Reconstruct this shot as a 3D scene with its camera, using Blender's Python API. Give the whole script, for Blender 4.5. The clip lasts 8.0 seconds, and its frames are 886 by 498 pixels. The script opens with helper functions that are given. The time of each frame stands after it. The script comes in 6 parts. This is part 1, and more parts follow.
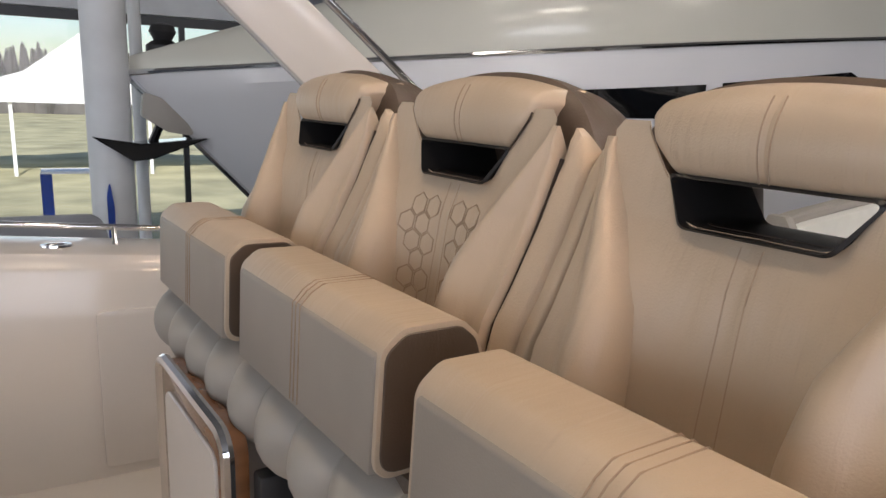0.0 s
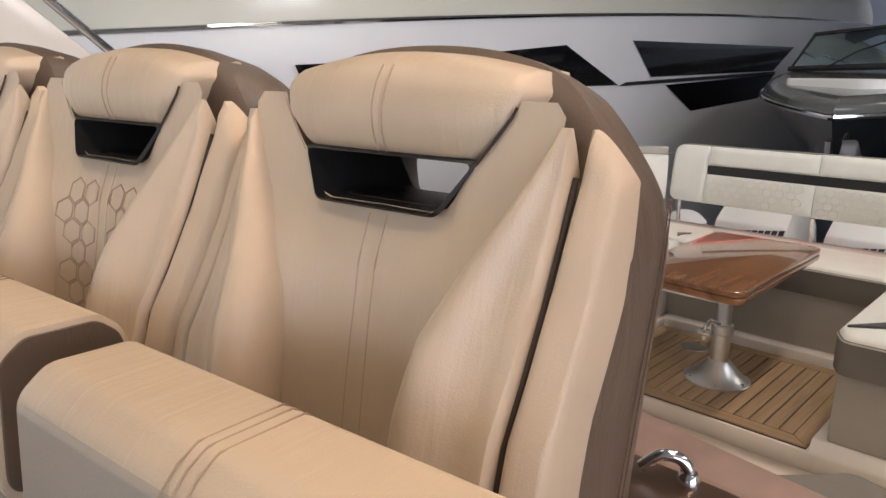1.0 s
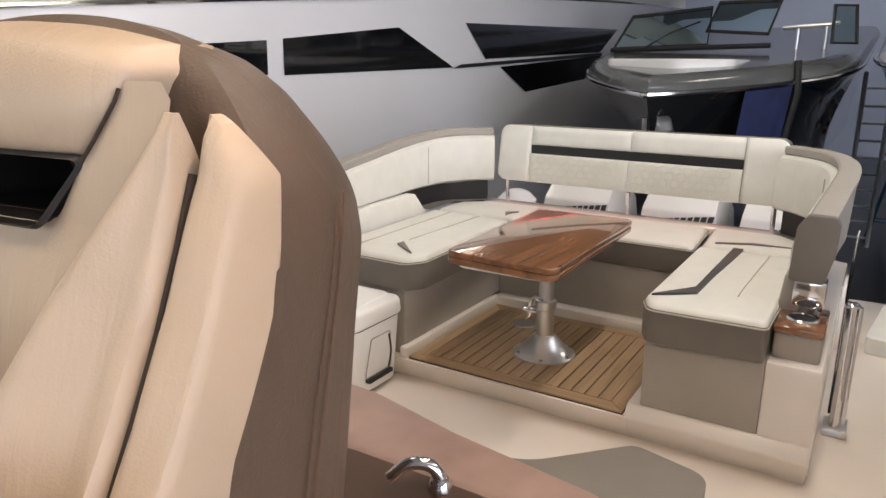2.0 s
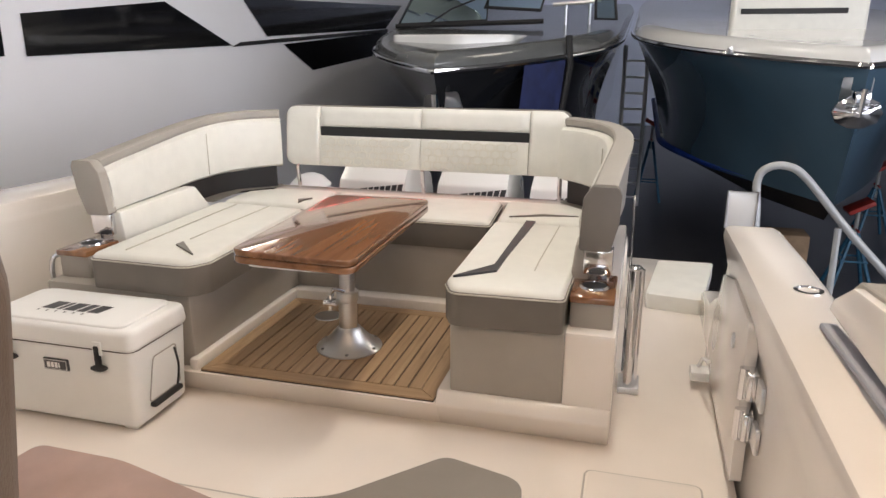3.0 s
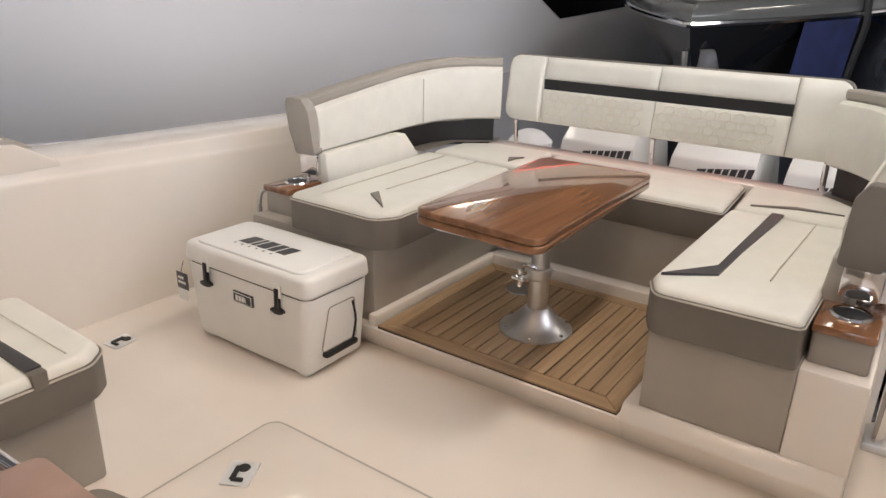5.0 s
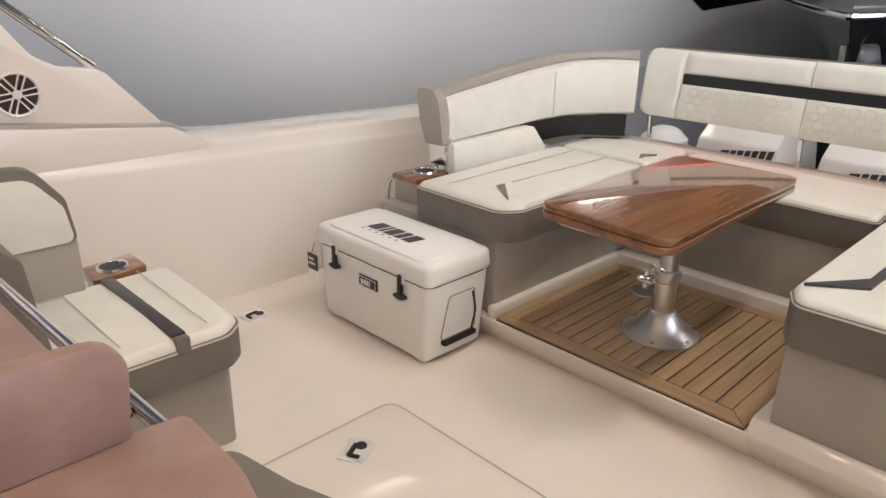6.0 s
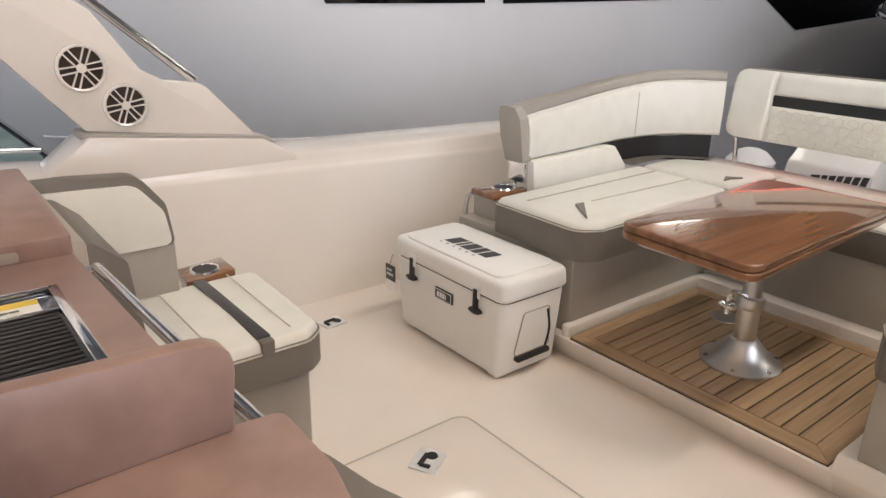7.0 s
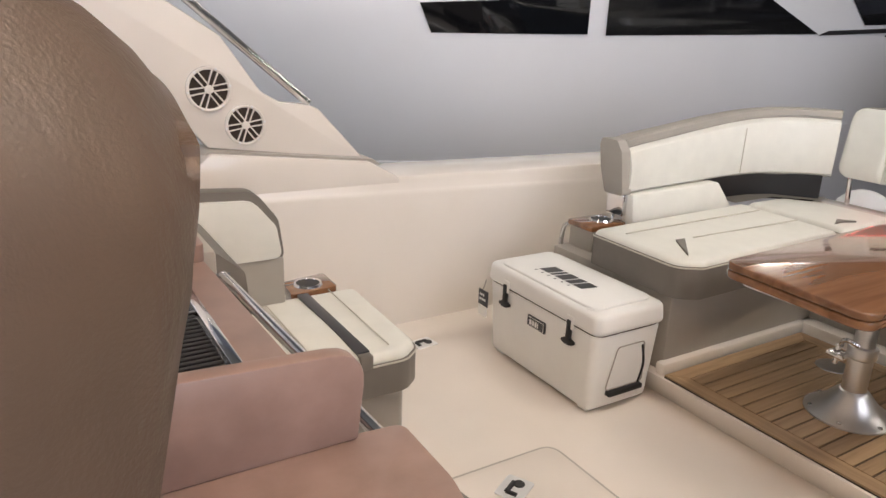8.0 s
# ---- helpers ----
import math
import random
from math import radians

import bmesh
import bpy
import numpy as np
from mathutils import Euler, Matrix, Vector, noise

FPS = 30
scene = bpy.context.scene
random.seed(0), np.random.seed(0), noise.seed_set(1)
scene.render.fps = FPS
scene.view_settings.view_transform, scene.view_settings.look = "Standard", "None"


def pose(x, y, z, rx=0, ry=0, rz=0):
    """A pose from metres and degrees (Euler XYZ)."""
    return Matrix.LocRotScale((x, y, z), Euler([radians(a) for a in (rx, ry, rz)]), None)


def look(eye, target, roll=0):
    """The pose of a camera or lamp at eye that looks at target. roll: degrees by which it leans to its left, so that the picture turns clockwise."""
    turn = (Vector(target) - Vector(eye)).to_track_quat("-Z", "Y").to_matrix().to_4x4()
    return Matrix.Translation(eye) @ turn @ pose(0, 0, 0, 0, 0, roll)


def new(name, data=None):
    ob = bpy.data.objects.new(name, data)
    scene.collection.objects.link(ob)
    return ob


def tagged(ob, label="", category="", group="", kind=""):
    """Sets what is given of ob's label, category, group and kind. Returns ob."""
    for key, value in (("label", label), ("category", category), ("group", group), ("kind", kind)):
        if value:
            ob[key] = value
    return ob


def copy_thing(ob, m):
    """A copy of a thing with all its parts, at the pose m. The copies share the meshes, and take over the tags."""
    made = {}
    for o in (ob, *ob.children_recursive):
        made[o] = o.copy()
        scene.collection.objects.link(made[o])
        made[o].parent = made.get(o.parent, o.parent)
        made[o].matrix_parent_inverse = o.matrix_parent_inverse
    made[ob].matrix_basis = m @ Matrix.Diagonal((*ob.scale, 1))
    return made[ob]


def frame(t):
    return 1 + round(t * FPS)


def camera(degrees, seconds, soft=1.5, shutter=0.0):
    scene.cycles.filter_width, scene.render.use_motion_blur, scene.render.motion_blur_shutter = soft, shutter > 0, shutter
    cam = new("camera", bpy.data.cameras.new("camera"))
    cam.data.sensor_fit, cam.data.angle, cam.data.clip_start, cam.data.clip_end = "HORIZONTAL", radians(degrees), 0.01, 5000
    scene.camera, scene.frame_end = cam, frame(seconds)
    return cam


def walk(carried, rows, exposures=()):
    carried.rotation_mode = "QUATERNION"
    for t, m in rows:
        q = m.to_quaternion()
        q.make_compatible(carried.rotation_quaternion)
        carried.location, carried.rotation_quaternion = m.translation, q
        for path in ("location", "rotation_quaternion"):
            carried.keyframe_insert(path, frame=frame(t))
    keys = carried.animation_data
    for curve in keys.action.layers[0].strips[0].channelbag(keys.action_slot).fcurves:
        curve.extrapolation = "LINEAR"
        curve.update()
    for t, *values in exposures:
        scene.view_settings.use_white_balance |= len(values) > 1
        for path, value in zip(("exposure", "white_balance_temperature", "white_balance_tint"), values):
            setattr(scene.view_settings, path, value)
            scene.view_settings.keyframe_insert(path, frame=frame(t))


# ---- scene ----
cam = camera(64.2, 8.0)
PATH = [
    (0, (-3.158, -1.779, 1.635), (-2.233, -0.057, 1.212), 2.0),
    (0.5, (-3.119, -1.816, 1.634), (-1.914, -0.285, 1.182), 1.4),
    (1, (-3.029, -1.862, 1.635), (-1.61, -0.534, 1.162), 1.1),
    (1.5, (-2.935, -1.9, 1.636), (-1.414, -0.692, 1.16), 0.8),
    (2, (-2.823, -1.945, 1.629), (-1.174, -0.934, 1.12), 0.5),
    (2.2, (-2.813, -1.948, 1.647), (-1.104, -1.057, 1.114), 0.5),
    (3.3, (-2.517, -1.891, 1.614), (-0.652, -1.445, 1.047), 0.4),
    (3.5, (-2.462, -1.898, 1.613), (-0.597, -1.46, 1.041), 0.8),
    (4, (-2.312, -1.908, 1.617), (-0.484, -1.353, 1.027), 2.1),
    (4.5, (-2.236, -1.891, 1.606), (-0.523, -1.081, 0.967), 2.1),
    (5, (-2.184, -1.869, 1.586), (-0.641, -0.803, 0.891), 1.6),
    (5.2, (-2.185, -1.855, 1.596), (-0.694, -0.731, 0.881), 1.6),
    (6.3, (-2.195, -1.857, 1.578), (-0.93, -0.481, 0.867), 1.1),
    (6.5, (-2.205, -1.863, 1.587), (-0.972, -0.456, 0.88), 1.2),
    (7, (-2.23, -1.864, 1.594), (-1.052, -0.4, 0.909), 1.2),
    (7.5, (-2.257, -1.871, 1.6), (-1.137, -0.35, 0.942), 1.7),
    (8, (-2.299, -1.858, 1.604), (-1.301, -0.24, 0.982), 2.1),
]
walk(cam, [(t, look(eye, target, roll)) for t, eye, target, roll in PATH], [(0, -0.22), (0.5, -0.08), (1.0, 0.20), (2.0, 0.40), (3.5, 0.58), (5.0, 0.40), (6.5, 0.38), (8, 0.44)])

# ---- world, sun, lamps ----
world = bpy.data.worlds.new("world")
scene.world = world
world.use_nodes = True
wn = world.node_tree
sky = wn.nodes.new("ShaderNodeTexSky")
sky.sky_type = 'NISHITA'
sky.sun_disc = False
sky.sun_elevation = radians(38)
sky.sun_rotation = radians(200)
wn.nodes["Background"].inputs[1].default_value = 0.15
wn.links.new(sky.outputs[0], wn.nodes["Background"].inputs[0])


def lamp(name, kind, m, energy, color, **kw):
    data = bpy.data.lights.new(name, kind)
    data.energy, data.color = energy, color
    if kind == 'AREA':
        data.shape, data.size, data.size_y = 'RECTANGLE', kw["sx"], kw["sy"]
    else:
        data.angle = kw["angle"]
    ob = new(name, data)
    ob.matrix_world = m
    return ob


WARM = (1.0, 0.90, 0.79)
COOL = (0.90, 0.92, 1.0)
lamp("sun", 'SUN', look((0, -30, 26), (4, 0, 0)), 5.0, (1.0, 0.96, 0.9), angle=radians(0.6))
# hall lamps, long and narrow, under the roof
for lx, ly, e in ((-0.8, -1.9, 36), (-0.1, 0.9, 17), (1.3, -1.7, 66), (2.6, 3.6, 12), (7.0, 4.4, 34), (6.0, -4.4, 34), (5.4, -0.6, 20)):
    lamp("hall_or_fill_lamp", 'AREA', look((lx, ly, 5.4), (lx, ly, 0)), e, WARM, sx=1.6, sy=0.35)
# cool fill lamps turned on the far wall, added to brighten it
for lx, ly in ((18.0, -6.0), (18.0, 2.0)):
    lamp("hall_or_fill_lamp", 'AREA', look((lx, ly, 5.6), (24, ly, 1)), 85, COOL, sx=3.0, sy=0.6)
# warm downlights under the hardtop
lamp("helm_downlight", 'AREA', look((-2.15, -2.25, 3.0), (-2.42, -1.45, 1.5)), 15.0, (1.0, 0.66, 0.42), sx=0.4, sy=0.25)
for ly in (-1.35, -0.3):
    lamp("helm_downlight", 'AREA', look((-3.15, ly, 3.1), (-2.70, ly, 1.0)), 7.2, (1.0, 0.79, 0.60), sx=0.5, sy=0.25)
# broad fill from port, added to brighten the yacht's hull; no glazing there
lamp("port_fill", 'AREA', look((-4.5, -13.7, 2.0), (-3.5, 0, 1.2)), 1250, (0.88, 0.89, 1.0), sx=17.0, sy=5.6)
# daylight from the glazed front of the hall
lamp("front_daylight", 'AREA', look((-13.7, -1.5, 1.3), (0, 1.5, 1.3)), 300, (0.88, 0.90, 1.0), sx=6.5, sy=4.6)
# two fill lamps aimed at the yacht's side, added only to brighten it
lamp("hall_or_fill_lamp", 'AREA', look((1.5, -6.2, 5.2), (2.6, 3.0, 1.2)), 50, (0.95, 0.94, 1.0), sx=4.0, sy=0.6)
hull_fill = lamp("hall_or_fill_lamp", 'AREA', look((0.8, -5.8, 5.2), (0.9, 3.0, 1.75)), 9, (0.97, 0.95, 1.0), sx=4.0, sy=0.5)
hull_fill.data.spread = radians(75)
# daylight from the glazed front and the starboard windows
lamp("front_daylight", 'AREA', look((-11.5, 3.6, 1.9), (-2.6, -0.8, 1.2)), 50, (1.0, 0.95, 0.9), sx=7.0, sy=4.0)
lamp("side_daylight", 'AREA', look((-4.5, 8.8, 1.4), (-4.3, 0, 1.0)), 45, COOL, sx=7.0, sy=3.6)


# ---- materials ----
def mat(name, color, rough=0.5, metal=0.0, vary=0.06, scale=6.0, bump=0.05, fine=220.0, coat=0.0, tint=None, random_piece=0.0):
    m = bpy.data.materials.new(name)
    m.use_nodes = True
    t = m.node_tree
    b = t.nodes["Principled BSDF"]
    co = t.nodes.new("ShaderNodeTexCoord")
    n1 = t.nodes.new("ShaderNodeTexNoise")
    n1.inputs["Scale"].default_value, n1.inputs["Detail"].default_value = scale, 6
    t.links.new(co.outputs["Object"], n1.inputs["Vector"])
    mix = t.nodes.new("ShaderNodeMix")
    mix.data_type = 'RGBA'
    lo = [max(0.0, c * (1 - vary * 1.4)) for c in color] if tint is None else list(tint)
    hi = [min(1.0, c * (1 + vary)) for c in color]
    mix.inputs[6].default_value, mix.inputs[7].default_value = (*lo, 1), (*hi, 1)
    ramp = t.nodes.new("ShaderNodeMapRange")
    ramp.inputs[1].default_value, ramp.inputs[2].default_value = 0.3, 0.7
    t.links.new(n1.outputs["Fac"], ramp.inputs[0])
    t.links.new(ramp.outputs[0], mix.inputs[0])
    out = mix.outputs[2]
    if random_piece:
        info = t.nodes.new("ShaderNodeObjectInfo")
        hsv = t.nodes.new("ShaderNodeHueSaturation")
        mr = t.nodes.new("ShaderNodeMapRange")
        mr.inputs[3].default_value, mr.inputs[4].default_value = 1 - random_piece, 1 + random_piece
        t.links.new(info.outputs["Random"], mr.inputs[0])
        t.links.new(mr.outputs[0], hsv.inputs["Value"])
        t.links.new(out, hsv.inputs["Color"])
        out = hsv.outputs["Color"]
    t.links.new(out, b.inputs["Base Color"])
    b.inputs["Metallic"].default_value = metal
    n2 = t.nodes.new("ShaderNodeTexNoise")
    n2.inputs["Scale"].default_value, n2.inputs["Detail"].default_value = fine, 3
    t.links.new(co.outputs["Object"], n2.inputs["Vector"])
    rr = t.nodes.new("ShaderNodeMapRange")
    rr.inputs[3].default_value, rr.inputs[4].default_value = max(0.02, rough - 0.06), min(1, rough + 0.06)
    t.links.new(n1.outputs["Fac"], rr.inputs[0])
    t.links.new(rr.outputs[0], b.inputs["Roughness"])
    if bump:
        bp = t.nodes.new("ShaderNodeBump")
        bp.inputs["Strength"].default_value, bp.inputs["Distance"].default_value = bump, 0.002
        t.links.new(n2.outputs["Fac"], bp.inputs["Height"])
        t.links.new(bp.outputs[0], b.inputs["Normal"])
    if coat:
        b.inputs["Coat Weight"].default_value, b.inputs["Coat Roughness"].default_value = coat, 0.05
    return m


def emit(name, color, strength):
    m = bpy.data.materials.new(name)
    m.use_nodes = True
    b = m.node_tree.nodes["Principled BSDF"]
    b.inputs["Base Color"].default_value = (*color, 1)
    b.inputs["Emission Color"].default_value = (*color, 1)
    b.inputs["Emission Strength"].default_value = strength
    return m


def clear(name, tone, rough=0.02):
    m = bpy.data.materials.new(name)
    m.use_nodes = True
    b = m.node_tree.nodes["Principled BSDF"]
    b.inputs["Base Color"].default_value = (*tone, 1)
    b.inputs["Transmission Weight"].default_value = 1.0
    b.inputs["Roughness"].default_value = rough
    b.inputs["IOR"].default_value = 1.25
    return m


def wood(name, dark, light, stretch, rough, coat):
    """Grain drawn along local x."""
    m = mat(name, light, rough, vary=0.0, coat=coat, bump=0.0)
    t = m.node_tree
    b = t.nodes["Principled BSDF"]
    co = t.nodes.new("ShaderNodeTexCoord")
    mp = t.nodes.new("ShaderNodeMapping")
    mp.inputs["Scale"].default_value = stretch
    n = t.nodes.new("ShaderNodeTexNoise")
    n.inputs["Scale"].default_value, n.inputs["Detail"].default_value, n.inputs["Distortion"].default_value = 1.0, 8, 0.6
    cr = t.nodes.new("ShaderNodeValToRGB")
    cr.color_ramp.elements[0].color, cr.color_ramp.elements[1].color = (*dark, 1), (*light, 1)
    cr.color_ramp.elements[0].position, cr.color_ramp.elements[1].position = 0.32, 0.68
    info = t.nodes.new("ShaderNodeObjectInfo")
    add = t.nodes.new("ShaderNodeVectorMath")
    add.operation = 'ADD'
    t.links.new(co.outputs["Object"], mp.inputs[0])
    t.links.new(mp.outputs[0], add.inputs[0])
    t.links.new(info.outputs["Random"], add.inputs[1])
    t.links.new(add.outputs[0], n.inputs["Vector"])
    t.links.new(n.outputs["Fac"], cr.inputs[0])
    t.links.new(cr.outputs[0], b.inputs["Base Color"])
    return m


def creased(m, scale, strength):
    """Soft drawn-out creases under a leather's fine grain."""
    t = m.node_tree
    b = t.nodes["Principled BSDF"]
    grain = b.inputs["Normal"].links[0].from_node
    co = t.nodes.new("ShaderNodeTexCoord")
    mp = t.nodes.new("ShaderNodeMapping")
    mp.inputs["Scale"].default_value = scale
    n = t.nodes.new("ShaderNodeTexNoise")
    n.inputs["Scale"].default_value, n.inputs["Detail"].default_value, n.inputs["Distortion"].default_value = 1.0, 3, 0.8
    bp = t.nodes.new("ShaderNodeBump")
    bp.inputs["Strength"].default_value, bp.inputs["Distance"].default_value = strength, 0.006
    t.links.new(co.outputs["Object"], mp.inputs[0])
    t.links.new(mp.outputs[0], n.inputs["Vector"])
    t.links.new(n.outputs["Fac"], bp.inputs["Height"])
    t.links.new(bp.outputs[0], grain.inputs["Normal"])
    return m


GEL = mat("gelcoat_cream", (0.78, 0.73, 0.675), 0.17, vary=0.025, scale=2.0, bump=0.02, fine=40, coat=0.4)
NONSKID = mat("gelcoat_deck", (0.79, 0.725, 0.66), 0.18, vary=0.04, scale=1.6, bump=0.03, fine=300, coat=0.45)
WHITE = mat("white_gelcoat", (0.82, 0.82, 0.80), 0.16, vary=0.02, scale=1.2, bump=0.01, fine=20, coat=0.6)
YWHITE = mat("yacht_white", (0.83, 0.83, 0.85), 0.32, vary=0.02, scale=0.7, bump=0.01, fine=6, coat=0.06)
YCREAM = mat("yacht_cream", (0.70, 0.69, 0.61), 0.22, vary=0.02, scale=0.7, bump=0.01, fine=6, coat=0.3)
# tan leather greyed to paint in the cool shade on the bolster fronts
FRONTSHADE = mat("shaded_tan_leather", (0.32, 0.285, 0.245), 0.42, vary=0.05, scale=8, bump=0.2, fine=380)
IVORY = mat("ivory_vinyl", (0.76, 0.755, 0.70), 0.42, vary=0.03, scale=9, bump=0.16, fine=420)
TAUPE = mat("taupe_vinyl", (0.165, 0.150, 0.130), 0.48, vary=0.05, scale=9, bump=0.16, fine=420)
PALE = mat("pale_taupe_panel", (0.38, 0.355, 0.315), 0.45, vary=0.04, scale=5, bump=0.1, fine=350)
TAN = mat("tan_leather", (0.50, 0.405, 0.300), 0.36, vary=0.05, scale=8, bump=0.22, fine=380)
# caramel leather, its base colour darkened to carry the shade on the shell
CARAMEL = mat("shaded_caramel_leather", (0.100, 0.070, 0.050), 0.42, vary=0.08, scale=9, bump=0.3, fine=330)
creased(TAN, (6.0, 55.0, 7.0), 0.32)
creased(CARAMEL, (30.0, 30.0, 8.0), 0.35)
creased(IVORY, (9.0, 11.0, 9.0), 0.35)
creased(TAUPE, (10.0, 10.0, 6.0), 0.25)
GROOVE = mat("groove_brown", (0.045, 0.03, 0.022), 0.85, vary=0.1)
RAILGREY = mat("rail_grey", (0.42, 0.43, 0.43), 0.45, 0.3, vary=0.05)
SEAMBROWN = mat("seam_brown", (0.13, 0.072, 0.045), 0.7, vary=0.05)
SEAMTAN = mat("seam_tan", (0.40, 0.30, 0.215), 0.6, vary=0.05)
# brown reflection inside the sink, put into the base colour
BASIN = mat("basin_reflection_brown", (0.10, 0.06, 0.04), 0.3, 0.4, vary=0.15)
STITCH = mat("stitch_thread", (0.36, 0.27, 0.19), 0.7, vary=0.1)
PALESTITCH = mat("pale_thread", (0.56, 0.53, 0.46), 0.7, vary=0.05)
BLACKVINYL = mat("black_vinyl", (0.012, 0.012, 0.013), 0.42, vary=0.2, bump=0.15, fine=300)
BLACK = mat("black_rubber", (0.015, 0.015, 0.016), 0.5, vary=0.2, bump=0.05)
BLACKGLASS = mat("black_glass", (0.006, 0.006, 0.007), 0.05, vary=0.1, bump=0.0, coat=0.3)
CHROME = mat("chrome", (0.78, 0.78, 0.79), 0.10, 1.0, vary=0.02, bump=0.0)
SATIN = mat("satin_steel", (0.80, 0.80, 0.80), 0.45, 0.6, vary=0.04)
STEEL = mat("brushed_aluminium", (0.74, 0.74, 0.75), 0.33, 1.0, vary=0.02, scale=20, bump=0.0)
STONE = mat("pink_solid_surface", (0.295, 0.203, 0.176), 0.34, vary=0.10, scale=14, bump=0.03, fine=120, tint=(0.24, 0.162, 0.138))
COOLERW = mat("cooler_plastic", (0.85, 0.85, 0.83), 0.38, vary=0.02, scale=6, bump=0.14, fine=260)
TABLEWOOD = wood("varnished_mahogany", (0.165, 0.070, 0.030), (0.30, 0.138, 0.060), (1.2, 16.0, 16.0), 0.20, 1.0)
TEAK = wood("teak", (0.27, 0.175, 0.095), (0.42, 0.285, 0.165), (2.2, 42.0, 42.0), 0.5, 0.05)
CAULK = mat("black_caulk", (0.035, 0.026, 0.02), 0.6, vary=0.1, bump=0.0)
FLOORM = mat("hall_floor", (0.045, 0.045, 0.05), 0.35, vary=0.3, scale=0.8, bump=0.05, fine=12)
HALLWALL = mat("hall_wall", (0.22, 0.23, 0.27), 0.7, vary=0.1, scale=0.6, bump=0.03)
FARWALL = mat("far_wall_pale", (0.62, 0.66, 0.80), 0.6, vary=0.05, scale=0.4)
ROOFM = mat("hall_roof", (0.30, 0.29, 0.28), 0.7, vary=0.1, scale=0.6)
FRAMEM = mat("window_frame", (0.055, 0.058, 0.062), 0.45, vary=0.1)
POSTW = mat("painted_post", (0.74, 0.76, 0.78), 0.5, vary=0.05, scale=3)
NAVY = mat("navy_gelcoat", (0.070, 0.122, 0.172), 0.10, vary=0.08, scale=0.8, bump=0.0, coat=0.7)
DARKHULL = mat("dark_hull", (0.012, 0.013, 0.015), 0.08, vary=0.1, scale=0.8, bump=0.0, coat=0.7)
GREYDECK = mat("grey_gelcoat", (0.10, 0.105, 0.105), 0.2, vary=0.06, bump=0.02, coat=0.4)
BOTTOM = mat("antifouling", (0.02, 0.016, 0.018), 0.6, vary=0.2)
BLUETAPE = mat("blue_paint", (0.015, 0.06, 0.35), 0.5, vary=0.15)
BLUECLOTH = mat("blue_cloth", (0.014, 0.022, 0.085), 0.8, vary=0.25, scale=5, bump=0.3, fine=60)
STANDBLUE = mat("stand_paint", (0.03, 0.13, 0.22), 0.5, vary=0.2, scale=20)
STANDRED = mat("stand_pad", (0.35, 0.03, 0.02), 0.6, vary=0.2)
GRASS = mat("lawn", (0.46, 0.43, 0.27), 0.9, vary=0.25, scale=0.5, bump=0.3, fine=8)
TREEM = mat("bare_woods", (0.16, 0.15, 0.14), 0.9, vary=0.3, scale=0.4)
TENTW = mat("white_canvas", (0.85, 0.85, 0.86), 0.7, vary=0.03)
GREYPAD = mat("grey_cover", (0.32, 0.33, 0.37), 0.6, vary=0.06, scale=4, bump=0.15, fine=200)
PINKLED = emit("red_courtesy_light", (1.0, 0.14, 0.11), 3.6)
YELLOW = mat("yellow_label", (0.75, 0.55, 0.08), 0.5)
LOGO = mat("dark_print", (0.05, 0.05, 0.055), 0.4, vary=0.05)
GLASS = clear("clear_glass", (0.985, 0.995, 1.0))
TINTGLASS = clear("tinted_glass", (0.42, 0.62, 0.60))


# ---- mesh helpers ----
def link_mesh(name, bm, material, smooth=True, sharp=38):
    bmesh.ops.recalc_face_normals(bm, faces=bm.faces)
    me = bpy.data.meshes.new(name)
    bm.to_mesh(me)
    bm.free()
    me.materials.append(material)
    if smooth:
        me.shade_smooth()
        me.set_sharp_from_angle(angle=radians(sharp))
    return new(name, me)


def part(name, bm, material, parent=None, label="", smooth=True, sharp=38):
    ob = link_mesh(name, bm, material, smooth, sharp)
    if parent is not None:
        ob.parent = parent
    return tagged(ob, label)


def thing(name, at, label, category, group="", kind=""):
    """An Empty at the thing's base; its parts are given in world places and set under it."""
    e = new(name)
    e.empty_display_size = 0.05
    e.location = at
    e.matrix_world = Matrix.Translation(at)
    return tagged(e, label, category, group, kind)


def under(parent, *obs):
    inv = Matrix.Translation(parent.location).inverted()
    for o in obs:
        o.parent = parent
        o.matrix_parent_inverse = inv
    return obs[0] if len(obs) == 1 else obs


def put(name, bm, material, parent, label="", smooth=True, sharp=38):
    """A part given in world places, set under an Empty made by thing()."""
    o = part(name, bm, material, None, label, smooth, sharp)
    under(parent, o)
    return o


def sub(name, bm, material, parent, label="", smooth=True):
    """A sub-part in world places under a part that itself was put() in world places."""
    o = part(name, bm, material, parent, label, smooth)
    return o


def box(x0, x1, y0, y1, z0, z1, bevel=0.0, seg=2):
    bm = bmesh.new()
    bmesh.ops.create_cube(bm, size=1.0, matrix=Matrix.Translation(((x0 + x1) / 2, (y0 + y1) / 2, (z0 + z1) / 2)) @ Matrix.Diagonal((abs(x1 - x0), abs(y1 - y0), abs(z1 - z0), 1)))
    if bevel:
        bmesh.ops.bevel(bm, geom=list(bm.edges), offset=bevel, segments=seg, profile=0.5, affect='EDGES', clamp_overlap=True)
    return bm


def join(*bms):
    out = bms[0]
    for b in bms[1:]:
        me = bpy.data.meshes.new("tmp")
        b.to_mesh(me)
        b.free()
        out.from_mesh(me)
        bpy.data.meshes.remove(me)
    return out


def moved(bm, m):
    bmesh.ops.transform(bm, matrix=m, verts=bm.verts)
    return bm


